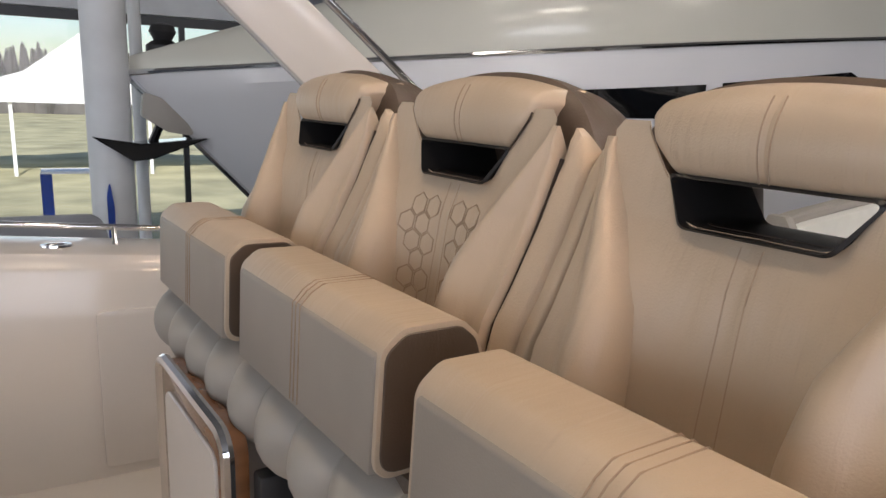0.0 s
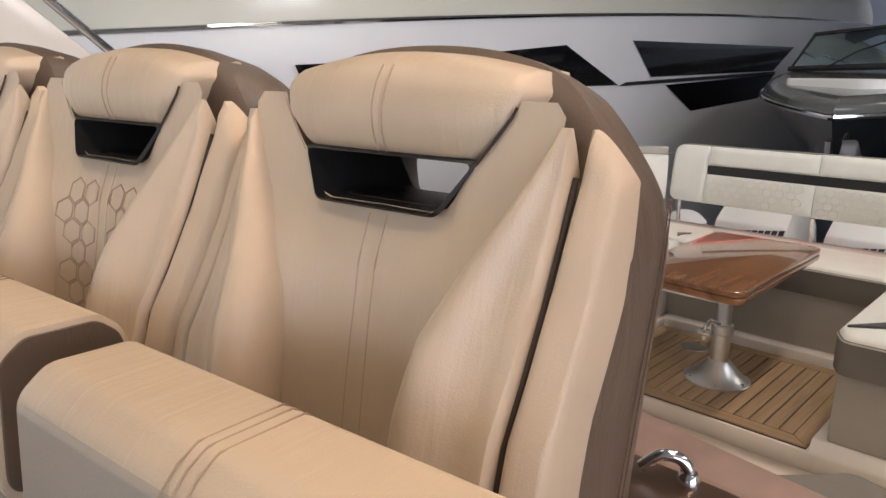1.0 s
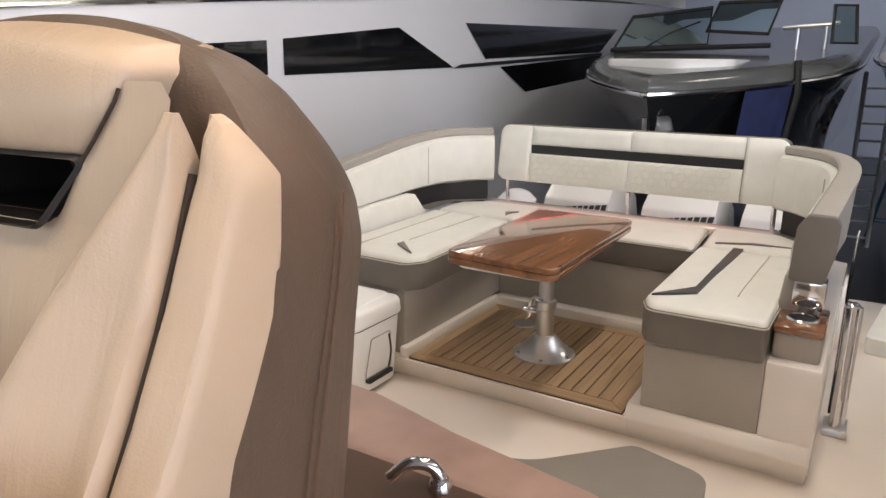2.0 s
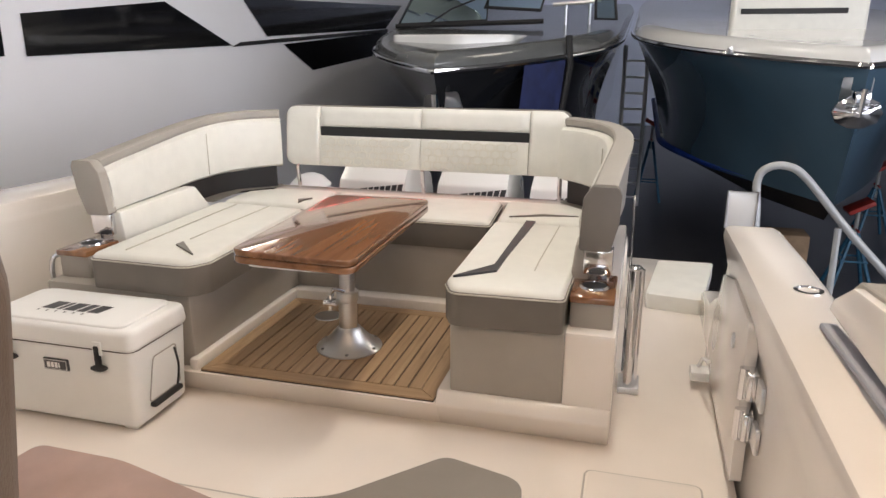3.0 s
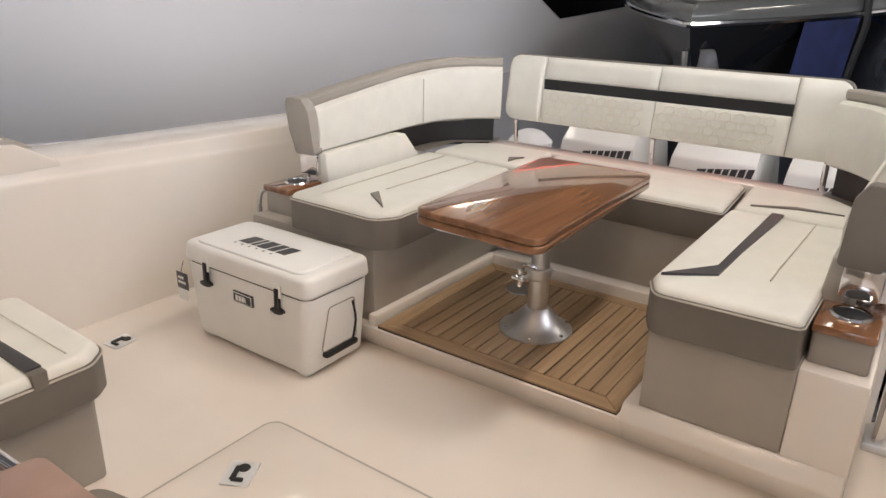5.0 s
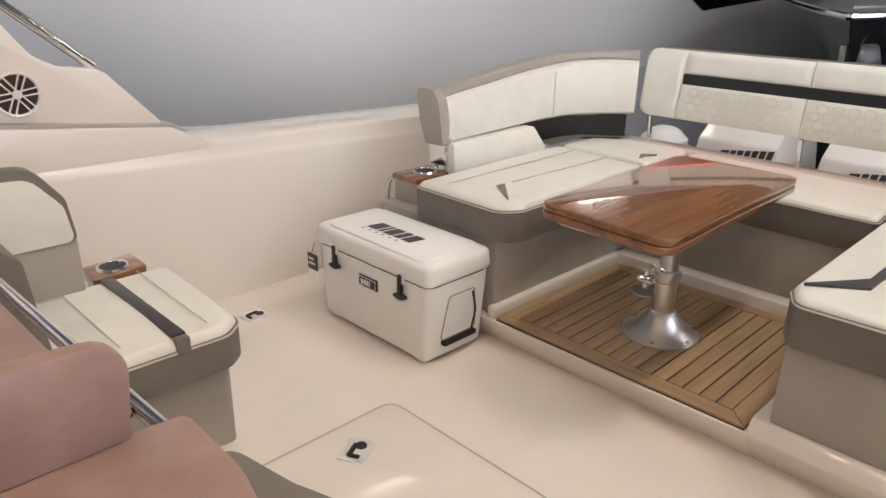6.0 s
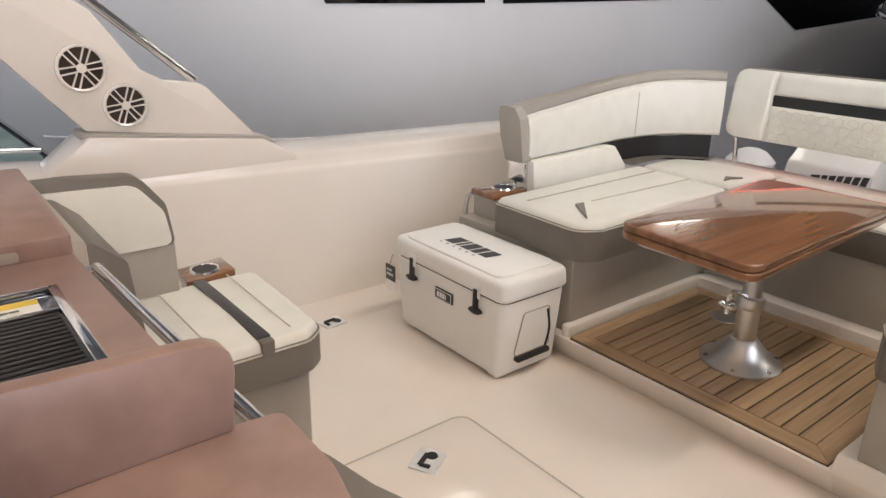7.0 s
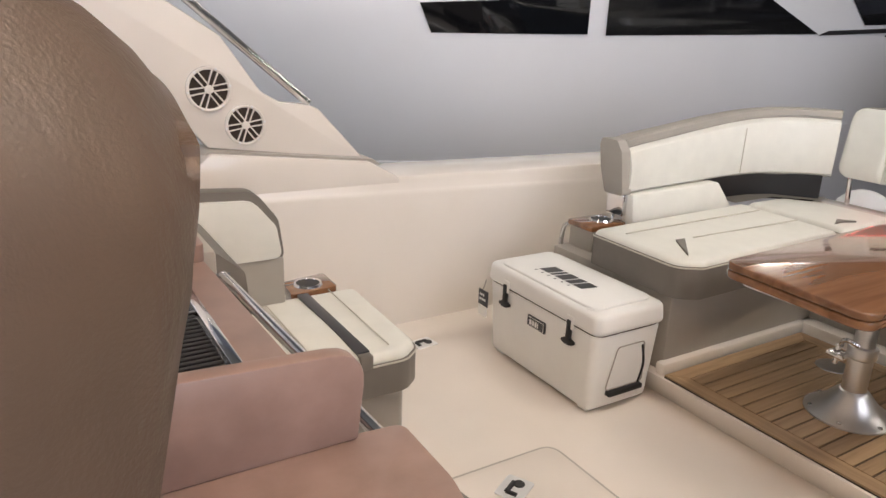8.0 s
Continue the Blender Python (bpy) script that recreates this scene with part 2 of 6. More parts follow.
def prism(pts, frm, bevel=0.0, seg=2):
    """Polygon pts (a, b) pushed from c0 to c1; frm(a, b, c) gives the place: frm = (function, c0, c1)."""
    f, c0, c1 = frm
    bm = bmesh.new()
    lo = [bm.verts.new(f(a, b, c0)) for a, b in pts]
    hi = [bm.verts.new(f(a, b, c1)) for a, b in pts]
    n = len(pts)
    bm.faces.new(lo)
    bm.faces.new(hi[::-1])
    for i in range(n):
        bm.faces.new((lo[i], hi[i], hi[(i + 1) % n], lo[(i + 1) % n]))
    bmesh.ops.recalc_face_normals(bm, faces=bm.faces)
    if bevel:
        bmesh.ops.bevel(bm, geom=list(bm.edges), offset=bevel, segments=seg, profile=0.5, affect='EDGES', clamp_overlap=True)
    return bm


XZ = lambda a, b, c: (a, c, b)
XY = lambda a, b, c: (a, b, c)
YZ = lambda a, b, c: (c, a, b)


def rounded(pts, r, n=5):
    """Polygon with its corners rounded; r: one radius or one for each corner."""
    out = []
    k = len(pts)
    for i, p in enumerate(pts):
        rad = r[i] if isinstance(r, (list, tuple)) else r
        p0, p1, p2 = Vector(pts[i - 1]), Vector(p), Vector(pts[(i + 1) % k])
        if rad <= 0:
            out.append(tuple(p1))
            continue
        a, b = (p0 - p1).normalized(), (p2 - p1).normalized()
        ang = a.angle(b)
        d = min(rad / math.tan(ang / 2), 0.49 * (p0 - p1).length, 0.49 * (p2 - p1).length)
        s, e = p1 + a * d, p1 + b * d
        for j in range(n + 1):
            u = j / n
            q = s.lerp(p1, u).lerp(p1.lerp(e, u), u)
            out.append((q.x, q.y))
    return out


def smooth_path(pts, n=6):
    v = [Vector(p) for p in pts]
    out = []
    for i in range(len(v) - 1):
        p0, p1, p2, p3 = v[max(0, i - 1)], v[i], v[i + 1], v[min(len(v) - 1, i + 2)]
        for j in range(n):
            u = j / n
            out.append(0.5 * ((2 * p1) + (p2 - p0) * u + (2 * p0 - 5 * p1 + 4 * p2 - p3) * u * u + (3 * p1 - p0 - 3 * p2 + p3) * u ** 3))
    out.append(v[-1])
    return out


def tube(pts, r, sides=10, closed=False):
    bm = bmesh.new()
    v = [Vector(p) for p in pts]
    n = len(v)
    up = None
    rings = []
    for i in range(n):
        a, b = (v[i - 1], v[(i + 1) % n]) if closed else (v[max(0, i - 1)], v[min(n - 1, i + 1)])
        t = (b - a).normalized()
        if up is None:
            up = Vector((0, 0, 1)) if abs(t.z) < 0.9 else Vector((1, 0, 0))
        s = t.cross(up).normalized()
        up = s.cross(t).normalized()
        rings.append([bm.verts.new(v[i] + r * (math.cos(2 * math.pi * k / sides) * s + math.sin(2 * math.pi * k / sides) * up)) for k in range(sides)])
    for i in range(n if closed else n - 1):
        a, b = rings[i], rings[(i + 1) % n]
        for k in range(sides):
            bm.faces.new((a[k], a[(k + 1) % sides], b[(k + 1) % sides], b[k]))
    if not closed:
        bm.faces.new(rings[0][::-1])
        bm.faces.new(rings[-1])
    return bm


def lathe(profile, at=(0, 0, 0), n=32, axis="z"):
    """Profile of (radius, height) pairs turned about an upright axis."""
    bm = bmesh.new()
    rings = []
    for r, h in profile:
        ring = []
        for k in range(n):
            a = 2 * math.pi * k / n
            p = (r * math.cos(a), r * math.sin(a), h)
            if axis == "y":
                p = (p[0], p[2], p[1])
            elif axis == "x":
                p = (p[2], p[0], p[1])
            ring.append(bm.verts.new(Vector(p) + Vector(at)))
        rings.append(ring)
    for a, b in zip(rings, rings[1:]):
        for k in range(n):
            bm.faces.new((a[k], a[(k + 1) % n], b[(k + 1) % n], b[k]))
    bm.faces.new(rings[0][::-1])
    bm.faces.new(rings[-1])
    return bm


def grid(rows, close_u=False, caps=False):
    """Faces over rows of places."""
    bm = bmesh.new()
    vs = [[bm.verts.new(p) for p in r] for r in rows]
    m = len(rows[0])
    for a, b in zip(vs, vs[1:]):
        for k in range(m if close_u else m - 1):
            q = (a[k], a[(k + 1) % m], b[(k + 1) % m], b[k])
            try:
                bm.faces.new(q)
            except ValueError:
                pass
    if caps:
        bm.faces.new(vs[0][::-1])
        bm.faces.new(vs[-1])
    bmesh.ops.remove_doubles(bm, verts=bm.verts, dist=1e-5)
    return bm


def puffed(place, nu, nv, edge, drop, back, eu=None):
    """A padded panel: place(u, v, d) gives a point of the panel, d metres out of its plane; u, v in 0..1.
    It rounds down by drop within edge (a share of the panel) of its rim and has a flat back at depth back."""
    front = []
    for j in range(nv + 1):
        v = j / nv
        row = []
        for i in range(nu + 1):
            u = i / nu
            eu_ = edge if eu is None else eu
            e = min(1.0, min(u, 1 - u) / eu_)
            f = min(1.0, min(v, 1 - v) / edge)
            k = math.sqrt(max(0.0, 1 - (1 - e) ** 2)) * math.sqrt(max(0.0, 1 - (1 - f) ** 2))
            row.append(place(u, v, -drop * (1 - k)))
        front.append(row)
    bm = bmesh.new()
    vs = [[bm.verts.new(p) for p in r] for r in front]
    for a, b in zip(vs, vs[1:]):
        for k in range(nu):
            bm.faces.new((a[k], a[k + 1], b[k + 1], b[k]))
    rim = [(0, i) for i in range(nu)] + [(j, nu) for j in range(nv)] + [(nv, i) for i in range(nu, 0, -1)] + [(j, 0) for j in range(nv, 0, -1)]
    bk = [bm.verts.new(place(i / nu, j / nv, -back)) for j, i in rim]
    n = len(rim)
    for k in range(n):
        a, b = rim[k], rim[(k + 1) % n]
        bm.faces.new((vs[a[0]][a[1]], vs[b[0]][b[1]], bk[(k + 1) % n], bk[k]))
    bm.faces.new(bk[::-1])
    return bm


def bars(word, cap, place, stroke):
    """A row of plain bars that stands for lettering: widths in cap heights. place(a, b) gives a point."""
    bm = bmesh.new()
    a = 0.0
    for w in word:
        vs = [bm.verts.new(place(a + s * cap, t * cap)) for s, t in ((0.0, 0.0), (w, 0.0), (w + stroke, 1.0), (stroke, 1.0))]
        bm.faces.new(vs)
        a += (w + 0.16) * cap
    return bm


def stadium(cx, cy, hx, hy, r):
    return rounded([(cx - hx, cy - hy), (cx + hx, cy - hy), (cx + hx, cy + hy), (cx - hx, cy + hy)], r)


MID = -0.57          # the boat's middle line


def mirror(y):
    return 2 * MID - y


# ---- the hall ----
FLOOR = -1.5
def setting(name, bm, material, label, category, smooth=False):
    return tagged(part(name, bm, material, None, "", smooth), label, category, "", "structure")


setting("floor", box(-14, 26, -14, 9.4, FLOOR - 0.2, FLOOR), FLOORM, "dark grey polished concrete hall floor", "floor")
setting("ceiling", box(-14, 26, -14, 9.4, 6.2, 6.4), ROOFM, "plain grey hall roof", "ceiling")
setting("wall_aft", box(26, 26.2, -14, 9.4, FLOOR, 6.2), FARWALL, "pale blue-grey far wall of the hall", "wall")
setting("wall_port", box(-14, 26, -14.2, -14, FLOOR, 6.2), HALLWALL, "plain grey side wall of the hall", "wall")
setting("wall_starboard", box(-0.4, 26, 9.4, 9.6, FLOOR, 6.2), HALLWALL, "plain grey side wall of the hall", "wall")
setting("wall_over_windows", box(-14, -0.4, 9.4, 9.6, 2.62, 6.2), POSTW, "white wall over the hall windows", "wall")
setting("wall_forward", join(box(-14.2, -14, -14, -5, FLOOR, 6.2), box(-14.2, -14, -5, 9.4, 4.0, 6.2)), HALLWALL, "plain grey front wall over a wide glazed front", "wall")
# the window band
w = thing("window_1", (-7, 9.5, FLOOR), "wide hall window band in dark metal frames", "window", "", "structure")
put("window_frame", box(-14, -0.4, 9.44, 9.56, 2.48, 2.61), FRAMEM, w, smooth=False)
for k, mx in enumerate((-0.45, -1.55, -4.6, -7.6, -10.6, -13.9)):
    put("mullion", box(mx - 0.04, mx + 0.04, 9.45, 9.55, FLOOR, 2.48), FRAMEM, w, smooth=False)
put("window_sill", box(-14, -0.4, 9.42, 9.58, FLOOR, FLOOR + 0.12), POSTW, w, smooth=False)
for a, b in ((-13.86, -10.64), (-10.56, -7.64), (-7.56, -4.64), (-4.56, -1.59), (-1.51, -0.49)):
    p = put("pane", box(a, b, 9.495, 9.505, FLOOR + 0.12, 2.48), GLASS, w, smooth=False)
    p.visible_shadow = False
# posts between the boats and the windows
p = thing("post", (-2.93, 5.4, FLOOR), "thick white painted steel post in the hall", "post")
put("shaft", lathe([(0.19, FLOOR), (0.19, 6.2)], (-2.79, 5.4, 0), 28), POSTW, p)
put("tape", prism(rounded([(-0.10, 0.1), (-0.02, 0.1), (0.0, 0.9), (-0.05, 1.15), (-0.1, 1.0)], 0.02), (lambda a, b, c: (-2.80 + a * 0.6, c, b - 0.35), 5.195, 5.205)), BLUETAPE, p, "blue masking tape")
p = thing("pole", (-2.55, 5.9, FLOOR), "slim white painted pole near the windows", "pole")
put("shaft", lathe([(0.06, FLOOR), (0.06, 6.2)], (-2.49, 5.9, 0), 16), POSTW, p)

# ---- outside ----
setting("ground", box(-70, 60, 9.7, 140, FLOOR - 0.6, FLOOR - 0.25), GRASS, "pale lawn outside the hall windows", "lawn")
t = thing("marquee", (-3.2, 30, FLOOR), "white canvas marquee tent on the lawn", "tent")
put("roof", prism([(-5.0, 0.9), (-1.7, 2.0), (0.4, 3.6), (2.6, 2.0), (5.5, 0.9)], (lambda a, b, c: (a - 2.6, c, b), 28, 33)), TENTW, t, smooth=False)
for px in (-7.4, -4.8, -0.2, 2.7):
    put("leg", box(px - 0.06, px + 0.06, 28.1, 28.22, FLOOR - 0.25, 1.0), TENTW, t, smooth=False)
rnd = random.Random(4)
bm = bmesh.new()
for k in range(600):
    tx, ty, h = rnd.uniform(-45, 25), rnd.uniform(88, 110), rnd.uniform(3.5, 8)
    bmesh.ops.create_cone(bm, cap_ends=True, segments=6, radius1=rnd.uniform(0.8, 2.0), radius2=0.1, depth=h, matrix=Matrix.Translation((tx, ty, FLOOR + h / 2 - 0.3)))
tagged(part("woods", bm, TREEM, None, "", False), "far bare grey woods behind the lawn", "trees", "", "stuff")
t = thing("trestle_table", (-2.9, 17, FLOOR), "blue folding table on the lawn by the tent", "table")
put("tabletop", box(-3.7, -2.2, 16.7, 17.4, -0.42, -0.36), TENTW, t, smooth=False)
for px in (-3.6, -2.3):
    put("leg", box(px - 0.12, px + 0.12, 16.8, 16.9, FLOOR - 0.25, -0.42), BLUETAPE, t, smooth=False)


# ---- the big white yacht alongside ----
YC, YH = 5.4, 2.42


def yacht_side(x, z):
    """The y of the near side of the yacht's hull."""
    xb = -2.62 + max(0.0, (1.74 - z)) * 0.95 if z < 1.74 else -2.62 + (z - 1.74) * 0.9
    u = min(1.0, max(0.0, (x - xb) / 5.0))
    h = YH * (1 - (1 - u) ** 2.7)
    low = max(0.0, min(1.0, (z + 0.9) / 1.9))
    return YC - h * (0.90 + 0.10 * low ** 0.6)


def rub(x):
    return 1.735 + 0.205 * min(1, max(0, (x + 2.62) / 2.26)) + 0.098 * max(0.0, x + 0.36) - 0.002 * max(0.0, x + 0.36) ** 2


yacht = thing("motor_yacht", (6, YC, FLOOR), "large glossy white motor yacht with black hull windows", "yacht")
XS = [-2.62 + 0.0001 + 5.2 * (k / 26) ** 1.6 for k in range(27)] + [3.2 + 0.8 * k for k in range(1, 19)]


def yacht_rows(z0, z1, n, sgn=1, grow=0.0):
    rows = []
    for k in range(n + 1):
        row = []
        for x in XS:
            a, b = (z0(x) if callable(z0) else z0), (z1(x) if callable(z1) else z1)
            z = a + (b - a) * k / n
            xb = -2.62 + max(0.0, 1.74 - z) * 0.95
            xx = xb + (17.6 - xb) * (x + 2.62) / 20.22 if x < 17.6 else x
            y = yacht_side(xx, z) - grow
            row.append((xx, y if sgn > 0 else 2 * YC - y, z))
        rows.append(row)
    return rows


hull = put("hull", join(grid(yacht_rows(-0.9, rub, 22)), grid(yacht_rows(-0.9, rub, 22, -1))), YWHITE, yacht)
put("bottom", join(grid([[(x, yacht_side(x, -0.9), -0.9) for x in XS[8:]], [(x, YC, -1.3) for x in XS[8:]], [(x, 2 * YC - yacht_side(x, -0.9), -0.9) for x in XS[8:]]])), BOTTOM, yacht)
# bulwark above the rub rail, rounding inboard to the deck
def bulwark(sgn):
    rows = []
    for k in range(9):
        row = []
        for x in XS:
            f = k / 8
            up = 0.10 + 0.78 * min(1.0, max(0.02, (x + 2.7) / 3.2))
            z = rub(x) + 0.03 + up * math.sin(f * math.pi / 2)
            y = yacht_side(x, rub(x)) + 0.03 + 0.55 * min(1.0, (x + 2.62) / 2.0 + 0.02) * (1 - math.cos(f * math.pi / 2)) * 1.0
            y = min(y, YC)
            row.append((x, y if sgn > 0 else 2 * YC - y, z))
        rows.append(row)
    return grid(rows)


put("bulwark", join(bulwark(1), bulwark(-1)), YCREAM, yacht, "cream bulwark")
put("foredeck", grid([[(x, min(YC, yacht_side(x, rub(x)) + 0.03 + 0.55 * min(1.0, (x + 2.62) / 2.0 + 0.02)), rub(x) + 0.03 + 0.10 + 0.78 * min(1.0, max(0.02, (x + 2.7) / 3.2))) for x in XS], [(x, 2 * YC - min(YC, yacht_side(x, rub(x)) + 0.03 + 0.55 * min(1.0, (x + 2.62) / 2.0 + 0.02)), rub(x) + 0.03 + 0.10 + 0.78 * min(1.0, max(0.02, (x + 2.7) / 3.2))) for x in XS]]), YWHITE, yacht)
put("rub_rail", tube([(x, yacht_side(x, rub(x)) - 0.012, rub(x) + 0.012) for x in XS], 0.026, 8), CHROME, yacht, "bright chrome rub rail")
put("stem_band", tube([(-2.62 + (1.74 - z) * 0.95 - 0.012, YC, z) for z in (1.72, 1.4, 1.0, 0.6, 0.2, -0.3, -0.9)], 0.035, 8), CHROME, yacht, "chrome stem band")
# hull windows, black glass set a little proud
def hull_window(pts, name="window", out=0.012, m=None):
    bm = bmesh.new()
    n = 14
    lo, hi = pts
    def at(line, u):
        k = u * (len(line) - 1)
        i = min(int(k), len(line) - 2)
        f = k - i
        return line[i][0] + (line[i + 1][0] - line[i][0]) * f, line[i][1] + (line[i + 1][1] - line[i][1]) * f
    rows = []
    for j in range(5):
        row = []
        for i in range(n + 1):
            a, b = at(lo, i / n), at(hi, i / n)
            x, z = a[0] + (b[0] - a[0]) * j / 4, a[1] + (b[1] - a[1]) * j / 4
            row.append((x, yacht_side(x, z) - out, z))
        rows.append(row)
    return put(name, grid(rows), m or BLACKGLASS, yacht, "" if name != "window" else "black hull window")


hull_window(([(0.62, 1.49), (2.07, 1.51)], [(0.50, 1.71), (2.07, 1.82)]))
hull_window(([(2.28, 1.505), (5.42, 1.575)], [(2.28, 1.84), (4.17, 2.025)]))
hull_window(([(6.30, 1.690), (11.0, 1.86)], [(5.72, 2.15), (12.0, 2.33)]))
hull_window(([(7.66, 1.20), (10.4, 1.37)], [(6.75, 1.585), (11.1, 1.80)]))
hull_window(([(5.40, 1.560), (11.1, 1.795)], [(5.60, 1.615), (11.1, 1.855)]), "trim_band", 0.02, BLACK)
# pale crease along the topsides
put("spray_knuckle", tube([(x, yacht_side(x, 0.35 + 0.03 * x) - 0.004, 0.35 + 0.03 * x) for x in XS[12:34]], 0.012, 6), YWHITE, yacht)
# deckhouse far aft
put("deckhouse", prism([(4.5, 3.1), (7.2, 4.9), (16, 4.9), (16, 3.0)], (XZ, 3.9, 6.9), 0.1, 2), YWHITE, yacht)
put("windscreen", prism([(4.75, 3.18), (6.6, 4.5), (6.9, 4.5), (5.6, 3.18)], (XZ, 3.88, 6.92)), BLACKGLASS, yacht, "black raked windscreen", False)
# guard rail round the foredeck
rail = [(x, yacht_side(x, rub(x)) + 0.32, rub(x) + 1.22) for x in XS[10:30]]
put("guard_rail", tube(rail, 0.014, 8), CHROME, yacht, "chrome guard rail")
for k in range(0, len(rail), 5):
    put("stanchion", tube([(rail[k][0], rail[k][1] + 0.02, rail[k][2] - 0.4), rail[k]], 0.012, 8), CHROME, yacht)
# bow anchor and its roller
put("anchor_roller", prism(rounded([(-2.5, 1.58), (-2.25, 1.50), (-2.05, 1.18), (-2.30, 1.22), (-2.52, 1.36)], 0.04), (XZ, YC - 0.10, YC + 0.10), 0.015, 2), PALE, yacht, "polished bow roller")
put("anchor", join(prism([(-2.95, 1.18), (-2.55, 1.12), (-1.95, 1.17), (-2.45, 0.98), (-2.62, 0.96)], (XZ, YC - 0.22, YC - 0.16), 0.01, 1), prism([(-2.95, 1.18), (-2.55, 1.12), (-1.95, 1.17), (-2.45, 1.03)], (XZ, YC - 0.16, YC + 0.16), 0.01, 1), tube([(-2.35, YC, 1.3), (-2.45, YC, 1.08)], 0.04, 8)), BLACKGLASS, yacht, "dark polished plough anchor")
put("windlass", join(lathe([(0.09, 1.86), (0.15, 1.9), (0.15, 2.0), (0.08, 2.05), (0.12, 2.12), (0.1, 2.18), (0.03, 2.2)], (-2.3, YC, 0), 18), box(-2.42, -2.14, YC - 0.12, YC + 0.12, 1.74, 1.9, 0.02)), BLACK, yacht, "dark covered windlass")


# ---- boats aft: bows towards the camera ----
def bow_boat(name, label, sx, cy, half, z_sheer, rise, colour, deckm, keel_run, z_keel, z_chine, category, cap_h=0.13):
    """A hull whose stem stands at x = sx and which runs aft along +x."""
    b = thing(name, (sx + 3, cy, FLOOR), label, category)
    n = 22
    us = [(k / n) ** 1.7 for k in range(n + 1)] + [1 + 0.25 * k for k in range(1, 9)]
    L = 4.2
    def beam(u, p):
        return half * (1 - (1 - min(1, u)) ** p)
    def sheer(u):
        return z_sheer + rise * u
    def stem(z):
        f = max(0.0, (z_sheer - z) / (z_sheer - z_keel))
        return sx + keel_run * f ** 1.25
    rows = {1: [], -1: []}
    m = 14
    for s in (1, -1):
        for j in range(m + 1):
            f = j / m
            row = []
            for u in us:
                z = sheer(u) - (sheer(u) - z_chine) * f
                x = stem(z) + L * u
                h = beam(u, 2.5) * (1 - f) + beam(u, 1.5) * 0.74 * f - 0.10 * half * math.sin(math.pi * f) * min(1, u * 3) * (1 if u < 1 else 0.4)
                row.append((x, cy + s * max(0.0, h), z))
            rows[s].append(row)
    put("hull", join(grid(rows[1]), grid(rows[-1])), colour, b)
    low = []
    for s in (1, 0, -1):
        low.append([(p[0] + (0.0 if s else 0.25), cy + s * abs(p[1] - cy), p[2] - (0 if s else 0.2 + 0.6 * min(1, u))) for p, u in zip(rows[1][-1], us)])
    put("bottom", grid(low), BOTTOM, b, "dark antifouled bottom")
    edge = [(p[0], p[1], p[2]) for p in rows[1][0]]
    edge2 = [(p[0], p[1], p[2]) for p in rows[-1][0]]
    path = edge[::-1] + edge2[1:]
    put("rub_rail", tube([(x, y + (0.02 if y > cy else -0.02), z) for x, y, z in path], 0.03, 8), CHROME, b, "chrome rub rail")
    # gunwale: rounded cap up from the rail, deck inside
    cap = []
    for k in range(6):
        f = k / 5
        cap.append([(x + 0.22 * (1 - math.cos(f * 1.57)) * max(0, 1 - abs(y - cy) / half * 0.8), cy + (y - cy) * (1 - 0.12 * (1 - math.cos(f * 1.57))), z + cap_h * math.sin(f * 1.57)) for x, y, z in path])
    put("gunwale", grid(cap), deckm, b)
    inn = cap[-1]
    return b, path, inn, us, L


D, dpath, dinn, us, L = bow_boat("bowrider_boat", "black-hulled open motor boat with grey gunwale and windscreen", 4.45, 0.12, 1.72, 1.20, 0.34, DARKHULL, GREYDECK, 1.2, -0.3, 0.05, "boat", 0.20)
half = len(dinn) // 2
put("deck", grid([[dinn[k], dinn[-1 - k]] for k in range(half + 1)]), GREYDECK, D)
put("cockpit_coaming", prism(rounded([(5.35, 0.12), (5.7, -0.45), (8.6, -0.62), (8.6, 1.74), (5.7, 0.99)], 0.25), (XY, 1.28, 1.57), 0.04, 3), WHITE, D, "white moulded foredeck trunk")
PANES = (((8.0, 1.69, 1.73), (8.0, 0.33, 1.78), (8.25, 0.36, 2.30), (8.25, 1.50, 2.20)), ((8.0, 0.36, 1.97), (8.0, -0.45, 1.92), (8.2, -0.55, 2.36), (8.2, 0.25, 2.36)), ((8.1, -1.22, 1.80), (8.3, -1.50, 1.80), (8.4, -1.44, 2.28), (8.2, -1.20, 2.28)))
for q in PANES:
    put("windscreen_glass", grid([[q[0], q[1]], [q[3], q[2]]]), TINTGLASS, D, "tinted windscreen", False)
    put("windscreen_frame", tube(q, 0.026, 8, True), BLACK, D)
put("windscreen_base", tube([(7.98, 1.72, 1.71), (7.98, -0.50, 1.77)], 0.035, 8), BLACK, D)
put("wiper", tube([(7.93, 1.2, 1.74), (7.96, 0.85, 1.95), (8.0, 0.45, 2.10)], 0.014, 6), BLACK, D)
put("grab_rail", tube([(8.6, -0.55, 2.02), (8.6, -1.20, 2.06)], 0.03, 8), STEEL, D)
for ry in (-0.75, -1.1):
    put("rail_post", tube([(8.6, ry, 1.5), (8.6, ry, 2.04)], 0.022, 8), STEEL, D)
put("anchor_plate", prism(rounded([(-0.28, 0.55), (0.24, 0.55), (0.16, 0.95), (-0.2, 1.0)], 0.05), (lambda a, b, c: (4.55 + abs(a) * 0.28 + (1.16 - b) * 0.42 + c, 0.12 + a, b), -0.03, -0.015)), STEEL, D, "polished bow plate")
put("anchor", join(tube([(4.45, 0.12, 0.98), (4.50, 0.12, 0.72)], 0.035, 8), lathe([(0.03, 0.60), (0.11, 0.66), (0.06, 0.74)], (4.52, 0.12, 0), 12)), CHROME, D, "chrome bow anchor")
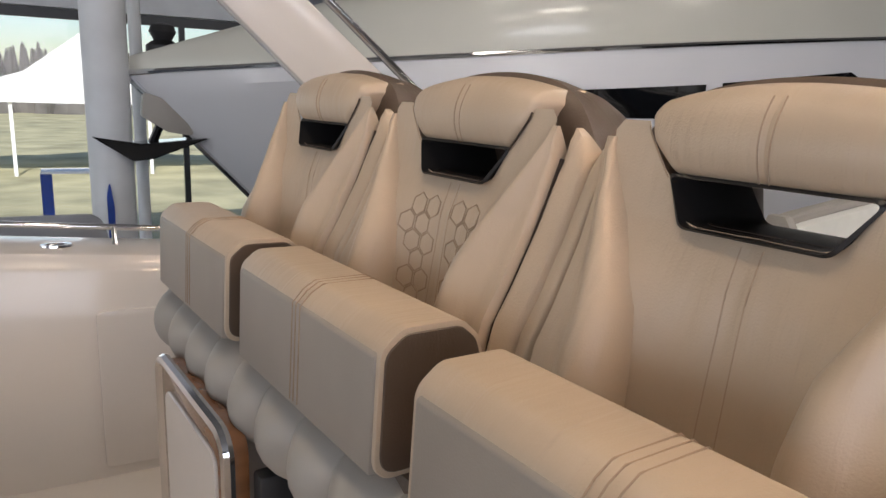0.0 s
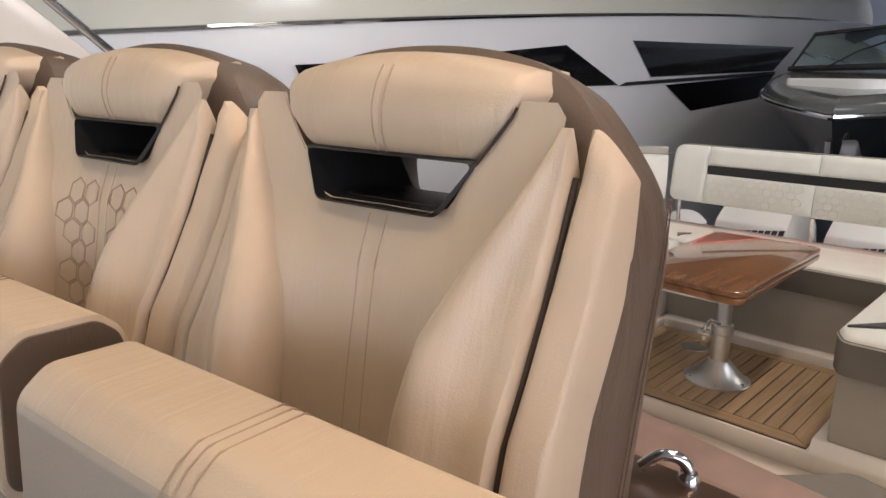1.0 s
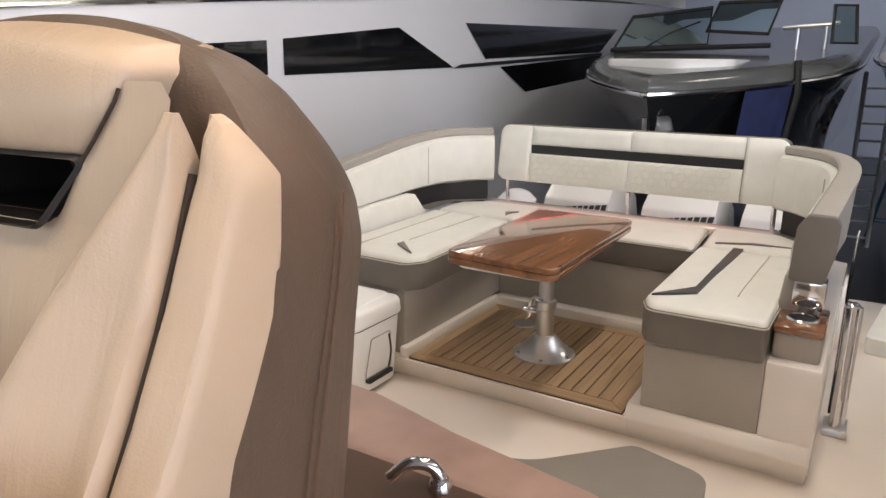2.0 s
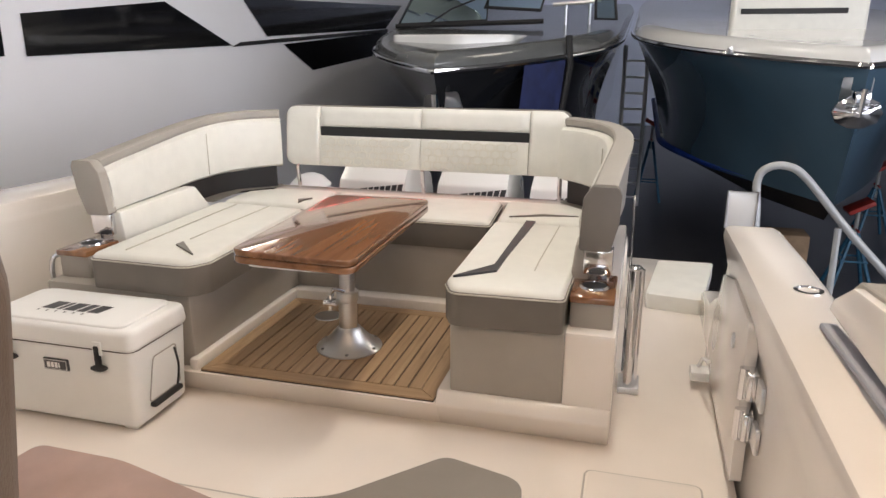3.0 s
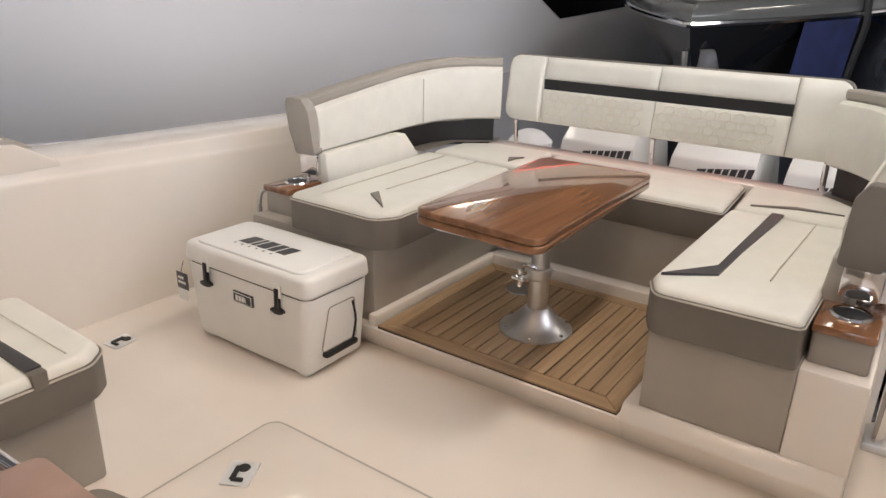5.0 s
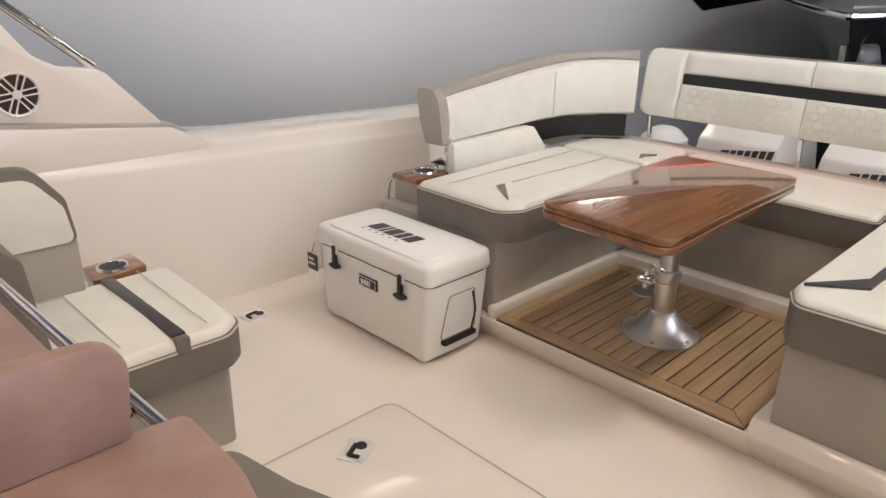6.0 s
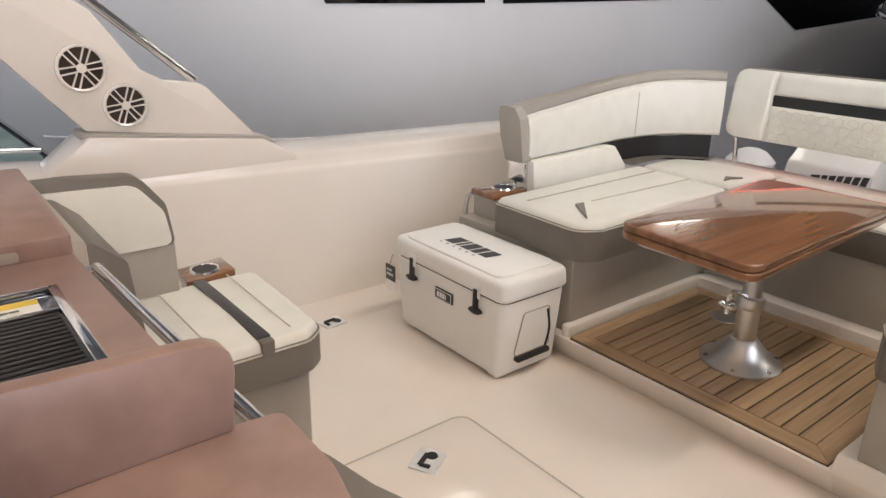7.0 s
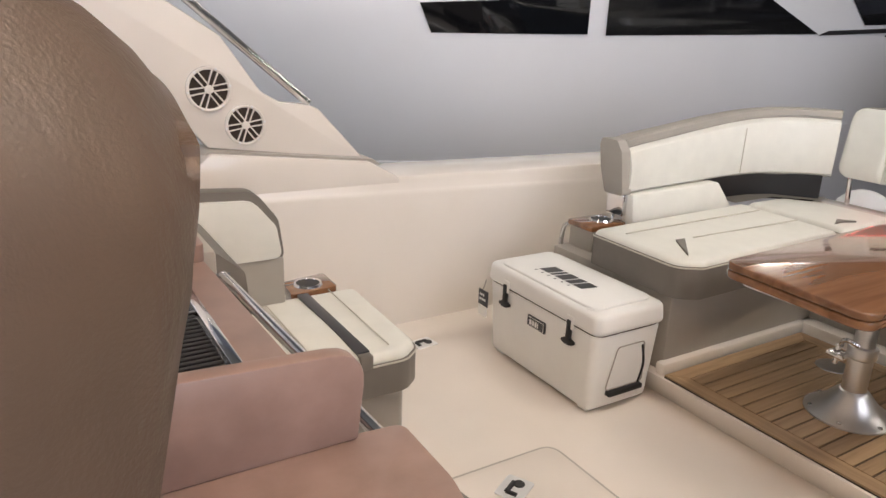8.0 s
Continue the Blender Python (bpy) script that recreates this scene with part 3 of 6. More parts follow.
def rail_place(u, out, drop):
    """A place on the starboard rail of the black boat, u along it."""
    return (4.45 + 4.2 * u, 0.12 - 1.72 * (1 - (1 - u) ** 2.5) - out, 1.20 + 0.34 * u - drop)


put("hull_cloth", grid([[rail_place(0.205 + 0.016 * j, 0.035 + 0.012 * math.sin(2.1 * j) - 0.02 * k, 0.03 + 0.2 * k) for j in range(10)] for k in range(7)]), BLUECLOTH, D, "dark blue cloth hung over the hull")
put("strap", tube([rail_place(0.36, 0.03, -0.24), rail_place(0.36, 0.06, 0.1), rail_place(0.36, -0.1, 1.2)], 0.04, 6), BLACK, D)
put("bow_cleat", tube([(4.95, 0.55, 1.33), (5.15, 0.60, 1.34)], 0.02, 6), CHROME, D)

for o in D.children_recursive:
    o.data.transform(Matrix.Translation((0, 0, 0.13)))

B, bpath, binn, us, L = bow_boat("center_console_boat", "dark blue hulled fishing boat with white deck on stands", 4.35, -3.78, 2.02, 1.42, 0.34, NAVY, WHITE, 0.75, -0.6, 0.10, "boat", 0.16)
half = len(binn) // 2
put("deck", grid([[binn[k], binn[-1 - k]] for k in range(half + 1)]), WHITE, B)
put("boot_stripe", tube([(x + 0.02, y, z - 0.0) for x, y, z in [(4.9 + 4.2 * u, -3.78 + 1.0 * (1 - (1 - min(1, u)) ** 1.5) * 1.52, 0.13) for u in us]], 0.05, 6), BLUETAPE, B, "bright blue boot stripe")
put("seat_back", box(6.6, 6.8, -4.30, -2.86, 1.55, 2.25, 0.05, 3), IVORY, B, "cream lounge back with dark band")
put("seat_band", box(6.585, 6.605, -4.08, -2.96, 1.925, 1.985, 0.005, 1), BLACK, B)
put("coaming_lip", prism(rounded([(5.6, -3.78), (6.4, -5.0), (9.4, -5.2), (9.4, -2.36), (6.4, -2.56)], 0.3), (XY, 1.52, 1.60), 0.03, 2), WHITE, B)
put("console", box(8.0, 9.4, -4.5, -3.1, 1.5, 3.2, 0.08, 3), WHITE, B, "white console")
put("anchor_plate", prism(rounded([(-0.08, 1.12), (0.16, 1.12), (0.16, 1.32), (-0.08, 1.32)], 0.02), (lambda a, b, c: (4.42 + abs(a) * 0.36 + (1.37 - b) * 0.26 + c, -3.78 + a, b), -0.03, -0.012)), STEEL, B, "polished bow plate")
put("anchor", join(moved(lathe([(0.205, 0.02), (0.200, 0.0), (0.11, -0.05), (0.03, -0.085), (0.001, -0.09)], (0, 0, 0), 10, "x"), Matrix.Translation((4.32, -3.735, 1.03)) @ Matrix.Diagonal((1, 1, 0.72, 1))), box(4.22, 4.40, -3.80, -3.67, 1.10, 1.22, 0.02), tube([(4.22, -3.735, 1.24), (4.26, -3.735, 1.0)], 0.028, 8), tube([(4.24, -3.87, 1.10), (4.24, -3.60, 1.10)], 0.016, 8)), CHROME, B, "polished bow anchor")
for cx, cy_ in ((5.3, -2.75), (4.9, -3.9), (5.9, -4.9)):
    put("cleat", join(tube([(cx - 0.08, cy_, 1.56), (cx + 0.08, cy_, 1.56)], 0.016, 6), lathe([(0.04, 1.50), (0.03, 1.56)], (cx, cy_, 0), 10)), CHROME, B)
# hull blocking and stands
def jack_stand(x, y, top, lean):
    s = thing("jack_stand", (x, y, FLOOR), "blue tubular boat stand with red pad", "boat stand", "boat stands under the hulls")
    for k in range(4):
        a = math.pi / 4 + k * math.pi / 2
        put("leg", tube([(x + 0.34 * math.cos(a), y + 0.34 * math.sin(a), FLOOR), (x + 0.04 * math.cos(a), y + 0.04 * math.sin(a), top - 0.35)], 0.026, 6), STANDBLUE, s)
    put("brace", tube([(x + 0.22 * math.cos(math.pi / 4 + k * math.pi / 2), y + 0.22 * math.sin(math.pi / 4 + k * math.pi / 2), FLOOR + 0.4) for k in range(4)], 0.014, 6, True), STANDBLUE, s)
    put("screw", tube([(x, y, top - 0.5), (x, y, top)], 0.028, 8), STEEL, s)
    put("handle", tube([(x - 0.16, y, top - 0.3), (x + 0.16, y, top - 0.3)], 0.015, 6), STANDRED, s)
    put("pad", moved(box(-0.16, 0.16, -0.16, 0.16, -0.025, 0.03, 0.01), Matrix.Translation((x, y, top)) @ Matrix.Rotation(lean, 4, 'X')), STANDRED, s, "red pad")
    return s


jack_stand(7.3, -4.72, -0.40, -0.5)
jack_stand(12.2, -2.2, 0.05, 0.5)
jack_stand(7.6, -1.15, 0.16, -0.5)
jack_stand(10.2, -5.75, -0.33, -0.5)
s = thing("timber_block", (6.6, -3.78, FLOOR), "stacked timber keel block under the blue boat", "block")
put("timber", box(6.4, 6.8, -4.0, -3.56, FLOOR, -0.62, 0.01), mat("timber", (0.30, 0.20, 0.12), 0.8, vary=0.2), s)
s = thing("timber_block", (7.5, 0.12, FLOOR), "stacked timber keel block under the black boat", "block")
put("timber", box(7.3, 7.7, -0.1, 0.34, FLOOR, -0.44, 0.01), mat("old_timber", (0.26, 0.18, 0.11), 0.8, vary=0.2), s)
for bx in (1.0, 4.0, 9.0):
    s = thing("timber_block", (bx, YC, FLOOR), "timber keel block under the white yacht", "block")
    put("timber", box(bx - 0.25, bx + 0.25, YC - 0.3, YC + 0.3, FLOOR, -1.28, 0.01), mat("block_timber", (0.26, 0.18, 0.11), 0.8, vary=0.2), s)
# ladder between the two boats
s = thing("ladder", (11.3, -1.8, FLOOR), "aluminium boarding ladder leaning by the boats", "ladder")
for dy in (-0.2, 0.2):
    put("stile", tube([(11.6, -1.80 + dy, FLOOR), (10.9, -1.80 + dy, 1.55)], 0.035, 8), SATIN, s)
for k in range(10):
    f = (k + 0.6) / 10.5
    put("rung", tube([(11.6 - 0.7 * f, -2.0, FLOOR + 3.05 * f), (11.6 - 0.7 * f, -1.6, FLOOR + 3.05 * f)], 0.022, 6), SATIN, s)
# boarding steps with an arched rail beside our boat
s = thing("boarding_stairs", (2.6, -3.2, FLOOR), "aluminium boarding steps with an arched handrail", "steps")
put("handrail", tube(smooth_path([(1.9, -2.65, -0.3), (1.95, -2.65, 0.52), (2.0, -2.635, 0.80), (2.0, -2.69, 0.89), (2.0, -2.80, 0.90), (2.0, -2.91, 0.83), (2.0, -3.155, 0.55), (2.0, -3.47, 0.22), (2.0, -4.3, -0.65)], 6), 0.024, 10), RAILGREY, s)
put("handrail_post", tube([(2.0, -3.12, 0.54), (2.0, -3.15, FLOOR)], 0.020, 8), RAILGREY, s)
for k in range(6):
    put("tread", box(2.05, 2.65, -2.95 - 0.28 * k, -2.70 - 0.28 * k, -0.25 - 0.2 * k, -0.21 - 0.2 * k, 0.005), STEEL, s)
put("stringer", tube([(2.02, -2.62, -0.18), (2.02, -4.5, FLOOR)], 0.035, 8), STEEL, s)
# a grey covered sunpad of a low boat beyond the starboard side
s = thing("sunpad", (-3.7, 3.0, 0.4), "grey covered sunpad of a low boat outside", "boat cushion")
put("pad", box(-4.9, -2.95, 2.5, 3.6, 0.42, 0.78, 0.12, 4), GREYPAD, s)
put("piping", tube([(-4.8, 2.49, 0.68), (-3.2, 2.49, 0.68)], 0.008, 6), BLACK, s)
put("plinth", box(-4.8, -3.05, 2.6, 3.5, FLOOR, 0.43, 0.05), WHITE, s)


# ---- our boat: deck and sides ----
def top_z(x):
    return 0.824 - 0.024 * (x + 0.64) + 0.06 * max(0.0, -x - 1.6)


deck = setting("deck", box(-6.0, 1.95, -2.36, 1.30, -0.10, 0.0), NONSKID, "glossy cream moulded cockpit deck", "deck")
setting("swim_platform", box(1.95, 3.0, -2.36, 1.3, -0.16, -0.03, 0.02), GEL, "cream swim platform behind the cockpit", "deck", True)


def coaming(sgn, x0, x1, name):
    rows = []
    n = 24
    for k in range(n + 1):
        x = x0 + (x1 - x0) * k / n
        z = top_z(x)
        low = max(0.05, 0.083 + 0.012 * x)
        sec = [(1.285, -0.09), (1.283, 0.004), (1.275, z - low - 0.02), (1.285, z - low), (1.295, z - low + 0.012), (1.298, z - 0.02), (1.305, z - 0.006), (1.32, z), (1.58, z + 0.012), (1.615, z + 0.005), (1.635, z - 0.03), (1.66, z - 0.2), (1.60, -1.1), (1.45, -1.1)]
        rows.append([(x, y if sgn > 0 else mirror(y), zz) for y, zz in sec])
    return setting(name, grid(rows, True, True), GEL, "cream moulded side coaming of the cockpit", "coaming", True)


coaming(1, -6.0, 2.0, "wall_starboard_coaming")
# the port side stops at the boarding gate
rows = []
for k in range(13):
    x = -6.0 + (0.66 + 6.0) * k / 12
    z = top_z(x) + 0.045 + 0.02 * max(0.0, x + 0.3)
    if k == 12:
        z -= 0.02
    sec = [(-2.38, -0.09), (-2.378, 0.004), (-2.372, z - 0.30), (-2.31, z - 0.05), (-2.315, z - 0.012), (-2.335, z), (-2.51, z), (-2.535, z - 0.012), (-2.56, z - 0.1), (-2.62, -1.1), (-2.5, -1.1)]
    rows.append([(x, y, zz) for y, zz in sec])
setting("wall_port_coaming", grid(rows, True, True), GEL, "cream moulded port coaming ending at the gate", "coaming", True)
setting("wall_port_aft", prism([(0.66, -0.09), (0.66, 0.84), (0.92, 0.44), (1.35, 0.22), (1.75, 0.16), (1.95, -0.09)], (XZ, -2.36, -2.48), 0.02, 2), GEL, "low cream side aft of the gate", "coaming", True)
setting("hull_bottom", box(-6, 2.0, -2.45, 1.5, -1.1, -0.12), GEL, "cream hull of the boat under the deck", "hull")
setting("wall_bow_bulkhead", box(-6.1, -6.0, -2.6, 1.66, -1.1, 1.0), GEL, "plain cream bulkhead forward", "bulkhead")
# side door outline forward
s = thing("side_door", (-2.7, 1.27, 0.05), "closed flush cream side door in the hull side", "door", "", "structure")
put("panel", prism(stadium(-2.59, 0.395, 0.507, 0.342, 0.03), (XZ, 1.262, 1.30), 0.006, 2), GEL, s)
# toe rail of chrome and a flush filler on the forward coaming
s = thing("coaming_rail", (-3.6, 1.5, 0.95), "chrome rail along the starboard coaming", "rail")
put("tube", tube([(-5.6, 1.5, top_z(-5.6) + 0.075), (-1.72, 1.5, top_z(-1.72) + 0.075)], 0.013, 10), CHROME, s)
for px in (-4.4, -3.0, -1.9):
    put("post", tube([(px, 1.44, top_z(px) + 0.008), (px, 1.5, top_z(px) + 0.075)], 0.011, 8), CHROME, s)
s = thing("deck_fitting", (-3.22, 1.45, top_z(-3.22)), "oval stainless fitting on the starboard coaming", "fitting")
put("plate", moved(lathe([(0.06, 0.0), (0.058, 0.008), (0.04, 0.009), (0.038, 0.004), (0.0, 0.004)], (0, 0, 0), 24), Matrix.Translation((-3.22, 1.42, top_z(-3.22) + 0.004)) @ Matrix.Diagonal((1.0, 0.7, 1, 1))), CHROME, s)
s = thing("cup_fitting", (-0.35, -2.42, top_z(-0.35)), "round stainless fitting on the port coaming", "fitting")
put("plate", lathe([(0.045, 0.0), (0.045, 0.005), (0.034, 0.006), (0.03, -0.002), (0.0, -0.002)], (-0.267, -2.465, top_z(-0.267) + 0.046), 24), CHROME, s)


# ---- arches with loudspeakers ----
ARCH = [(-1.56, 1.010), (-0.80, 0.915), (-1.03, 1.165), (-1.075, 1.188), (-1.22, 1.205), (-1.31, 1.255), (-1.48, 1.50), (-1.749, 1.67), (-2.2, 2.047), (-2.6, 2.36), (-3.1, 2.70), (-3.45, 2.60), (-3.0, 2.36), (-2.573, 2.018), (-2.26, 1.727), (-1.815, 1.310)]


def arch(sgn, full, dz=0.0):
    f = (lambda y: y) if sgn > 0 else mirror
    s = thing("arch", (-1.1, f(1.42), 0.85), "cream moulded hardtop arch leg with fairing base", "arch")
    fl = lambda a, b, c: (a, f(c), b + dz)
    put("leg", prism(ARCH, (fl, 1.37, 1.47), 0.012, 2), GEL, s)
    put("fairing", prism([(-1.82, 0.80), (-1.57, 0.998), (-0.80, 0.912), (-0.655, 0.832), (-0.62, 0.79)], (fl, 1.2925, 1.53), 0.010, 2), GEL, s)
    put("gasket", prism([(-1.60, 0.992), (-1.575, 1.010), (-0.775, 0.920), (-0.72, 0.884)], (fl, 1.315, 1.50), 0.003, 1), PALE, s, "grey gasket plate")
    if full:
        put("brace_tube", tube([(-1.06, f(1.44), 1.19), (-2.12, f(1.44), 2.09), (-2.9, f(1.44), 2.76)], 0.020, 12), CHROME, s, "chrome brace tube")
    return s


arch(1, True)
arch(-1, False, 0.14)
s = thing("coaming_gasket", (-1.1, -2.42, 0.9), "grey rubber gasket strip along the port coaming", "gasket")
put("strip", prism([(-1.75, 0.932), (-0.62, 0.872), (-0.62, 0.890), (-1.75, 0.950)], (XZ, -2.465, -2.420), 0.004, 1), GREYPAD, s)


def speaker(x, z, r):
    s = thing("loudspeaker", (x, 1.36, z), "round cream loudspeaker with six double spokes", "loudspeaker", "loudspeakers on the arch")
    y = 1.368
    put("rim", lathe([(r * 0.86, 0.0), (r * 0.86, -0.014), (r * 0.93, -0.018), (r, -0.012), (r, 0.0)], (x, y, z), 36, "y"), GEL, s)
    put("cone", lathe([(r * 0.86, -0.001), (r * 0.5, -0.003), (0.001, -0.004)], (x, y, z), 24, "y"), GROOVE, s, "dark cone")
    put("hub", lathe([(r * 0.2, -0.008), (r * 0.2, -0.017), (r * 0.12, -0.019), (0.001, -0.019)], (x, y, z), 20, "y"), GEL, s)
    for k in range(6):
        a = k * math.pi / 3 + 0.15
        bm = bmesh.new()
        for o in (-0.11, 0.11):
            c, sn = math.cos(a), math.sin(a)
            q = [(r * 0.12, o * r - 0.03 * r), (r * 0.9, o * r * 1.25 - 0.035 * r), (r * 0.9, o * r * 1.25 + 0.035 * r), (r * 0.12, o * r + 0.03 * r)]
            lo = [bm.verts.new((x + c * p - sn * t, y - 0.009, z + sn * p + c * t)) for p, t in q]
            hi = [bm.verts.new((x + c * p - sn * t, y - 0.016, z + sn * p + c * t)) for p, t in q]
            bm.faces.new(lo), bm.faces.new(hi[::-1])
            for i in range(4):
                bm.faces.new((lo[i], hi[i], hi[(i + 1) % 4], lo[(i + 1) % 4]))
        put("spoke", bm, GEL, s, smooth=False)
        put("screw", lathe([(0.006, 0), (0.005, -0.004), (0.001, -0.005)], (x + 0.94 * r * math.cos(a), y - 0.015, z + 0.94 * r * math.sin(a)), 8, "y"), STEEL, s)


speaker(-1.545, 1.272, 0.098)
speaker(-1.392, 1.110, 0.092)

# ---- sofa moulding and teak sole ----
TZ = 0.137
setting("sofa_platform", join(prism([(0.088, -0.02), (0.012, 0.122), (1.9, 0.122), (1.9, -0.02)], (XZ, -1.16, 0.95), 0.012, 2), prism([(0.090, -0.02), (0.016, 0.118), (0.052, 0.174), (1.9, 0.174), (1.9, -0.02)], (XZ, -1.88, -1.146), 0.010, 2)), GEL, "raised cream moulding under the U-shaped sofa", "platform", True)
# low cove mouldings at the foot of the sofa
setting("trim", join(box(0.03, 1.2, 0.02, 0.07, 0.118, 0.178, 0.012, 2), box(1.06, 1.16, -1.2, 0.07, 0.118, 0.178, 0.012, 2)), GEL, "cream cove moulding round the teak sole", "trim", True)
setting("sofa_side", prism([(0.096, 0.0), (0.058, 0.15), (0.078, 0.49), (1.95, 0.49), (1.95, 0.0)], (XZ, -1.885, -1.68), 0.014, 2), GEL, "cream moulded side of the sofa base", "panel", True)
sole = setting("teak_sole", box(0.028, 1.024, -1.138, 0.008, 0.119, TZ - 0.006), CAULK, "teak plank sole with black caulked joints", "teak floor")


def plank_mesh(name, pts):
    bm = prism(pts, (XY, TZ - 0.010, TZ), 0.0012, 1)
    bmesh.ops.recalc_face_normals(bm, faces=bm.faces)
    me = bpy.data.meshes.new(name)
    bm.to_mesh(me)
    bm.free()
    me.materials.append(TEAK)
    return me


BW = 0.075
y0, y1, x0, x1 = 0.008, -1.138, 0.028, 1.024
g = 0.003
edges_ = [([(x0, y0), (x0 + BW, y0 - BW), (x0 + BW, y1 + BW), (x0, y1)], 90), ([(x1, y0), (x1, y1), (x1 - BW, y1 + BW), (x1 - BW, y0 - BW)], 90),
          ([(x0 + g, y0), (x1 - g, y0), (x1 - BW - g, y0 - BW), (x0 + BW + g, y0 - BW)], 0), ([(x0 + g, y1), (x0 + BW + g, y1 + BW), (x1 - BW - g, y1 + BW), (x1 - g, y1)], 0)]
for pts, turn in edges_:
    if turn:
        # grain runs along the board: mesh in turned axes
        loc = [(p[1], -p[0]) for p in pts]
        o = new("plank", plank_mesh("plank", loc))
        o.matrix_world = Matrix.Rotation(radians(90), 4, 'Z')
    else:
        o = new("plank", plank_mesh("plank", pts))
    o.parent = sole
NPL = 15
span = (y0 - BW) - (y1 + BW)
pw = span / NPL
plank = plank_mesh("plank", [(-(x1 - x0 - 2 * BW) / 2 + 0.004, -pw / 2 + 0.0034), ((x1 - x0 - 2 * BW) / 2 - 0.004, -pw / 2 + 0.0034), ((x1 - x0 - 2 * BW) / 2 - 0.004, pw / 2 - 0.0034), (-(x1 - x0 - 2 * BW) / 2 + 0.004, pw / 2 - 0.0034)])
for k in range(NPL):
    o = new("plank", plank)
    o.location = ((x0 + x1) / 2, y0 - BW - pw * (k + 0.5), 0)
    o.parent = sole
s = thing("floor_plate", (0.80, -0.30, TZ), "round stainless plate set in the teak sole", "plate")
put("disc", lathe([(0.075, 0), (0.073, 0.004), (0.05, 0.005), (0.001, 0.005)], (0.80, -0.30, TZ), 28), STEEL, s)

# ---- sofa ----
sofa = thing("u_shaped_sofa", (0.9, MID, 0.12), "U-shaped cream and taupe vinyl cockpit sofa", "sofa")
for name, b in (("base_panel", box(0.062, 1.72, 0.055, 0.86, 0.12, 0.49, 0.012, 2)), ("base_panel", box(0.060, 1.72, -1.682, -1.202, 0.172, 0.492, 0.010, 2)), ("base_panel", box(1.15, 1.73, -1.2, 0.06, 0.12, 0.5, 0.012, 2))):
    put(name, b, PALE, sofa, "pale taupe base panel")


def seat_pad(pts, radii, z0, z1, z2, parent, inset=0.02):
    """A seat cushion: taupe boxing below, ivory padded top above."""
    c = put("cushion", prism(rounded(pts, radii, 6), (XY, z0, z1 + 0.006), 0.012, 2), TAUPE, parent, "taupe boxed seat cushion")
    cx, cy = sum(p[0] for p in pts) / len(pts), sum(p[1] for p in pts) / len(pts)
    ring = rounded(pts, radii, 6)
    rows = []
    for k in range(9):
        f = k / 8
        q = inset * (0.15 + 0.9 * (1 - math.cos(f * math.pi / 2))) * 2.1
        zz = z1 - 0.004 + (z2 - z1) * math.sin(f * math.pi / 2)
        row = []
        for x, y in ring:
            d = Vector((cx - x, cy - y))
            l = d.length
            row.append((x + d.x / l * q, y + d.y / l * q, zz))
        rows.append(row)
    bm = grid(rows, True)
    bm.verts.ensure_lookup_table()
    topring = [bm.verts[8 * len(ring) + i] for i in range(len(ring))]
    mid_ = bm.verts.new((cx, cy, z2 + 0.008))
    for i in range(len(ring)):
        bm.faces.new((topring[i], topring[(i + 1) % len(ring)], mid_))
    sub("seat_top", bm, IVORY, c, "ivory padded top")
    sub("piping", tube([(x, y, z1) for x, y in ring], 0.004, 6, True), PALESTITCH, c)
    return c


ST0, ST1, ST2 = 0.488, 0.630, 0.664
sb = seat_pad([(0.040, 0.565), (0.030, 0.03), (0.13, -0.03), (1.18, 0.0), (1.22, 0.60)], [0.03, 0.10, 0.06, 0.03, 0.02], ST0, ST1, ST2, sofa)
pt = seat_pad([(0.045, -1.675), (1.18, -1.70), (1.18, -1.17), (0.13, -1.165), (0.028, -1.21)], [0.03, 0.02, 0.03, 0.05, 0.06], ST0, ST1, ST2, sofa)
rc = seat_pad([(1.13, -1.15), (1.70, -1.12), (1.70, -0.02), (1.13, -0.02)], 0.03, ST0, ST1, ST2 - 0.005, sofa)
sc = seat_pad([(1.24, 0.60), (1.22, 0.0), (1.70, 0.0), (1.70, 0.42), (1.55, 0.60)], 0.03, ST0, ST1, ST2 + 0.002, sofa)
pc = seat_pad([(1.20, -1.74), (1.55, -1.74), (1.70, -1.56), (1.70, -1.14), (1.20, -1.17)], 0.03, ST0, ST1, ST2 + 0.002, sofa)
# dark accent inlays and seams on the cushions
ZT = ST2 + 0.011
sub("accent", prism([(0.125, 0.055), (0.245, 0.230), (0.300, 0.226)], (XY, ZT - 0.012, ZT - 0.002)), TAUPE, sb, "dark taupe arrow inlay", False)
sub("accent", prism([(0.135, -1.196), (0.250, -1.362), (1.165, -1.400), (1.165, -1.350), (0.335, -1.335)], (XY, ZT - 0.012, ZT - 0.001)), LOGO, pt, "dark grey bent stripe inlay", False)
for q in ([(0.42, -1.52), (1.1, -1.54)], [(0.30, -1.52), (0.42, -1.52)]):
    sub("seam", tube([(*q[0], ZT - 0.003), (*q[1], ZT - 0.003)], 0.003, 6), PALESTITCH, pt)
for q in ([(0.10, 0.40), (1.12, 0.42)], [(0.35, 0.22), (1.12, 0.20)]):
    sub("seam", tube([(*q[0], ZT - 0.003), (*q[1], ZT - 0.003)], 0.003, 6), PALESTITCH, sb)
for c, q in ((sc, [(1.26, 0.08), (1.34, 0.12), (1.40, 0.05), (1.33, 0.08)]), (pc, [(1.24, -1.24), (1.34, -1.42), (1.34, -1.62), (1.31, -1.42)])):
    sub("accent", prism(q, (XY, ZT - 0.010, ZT - 0.001)), TAUPE, c, "dark curved inlay", False)


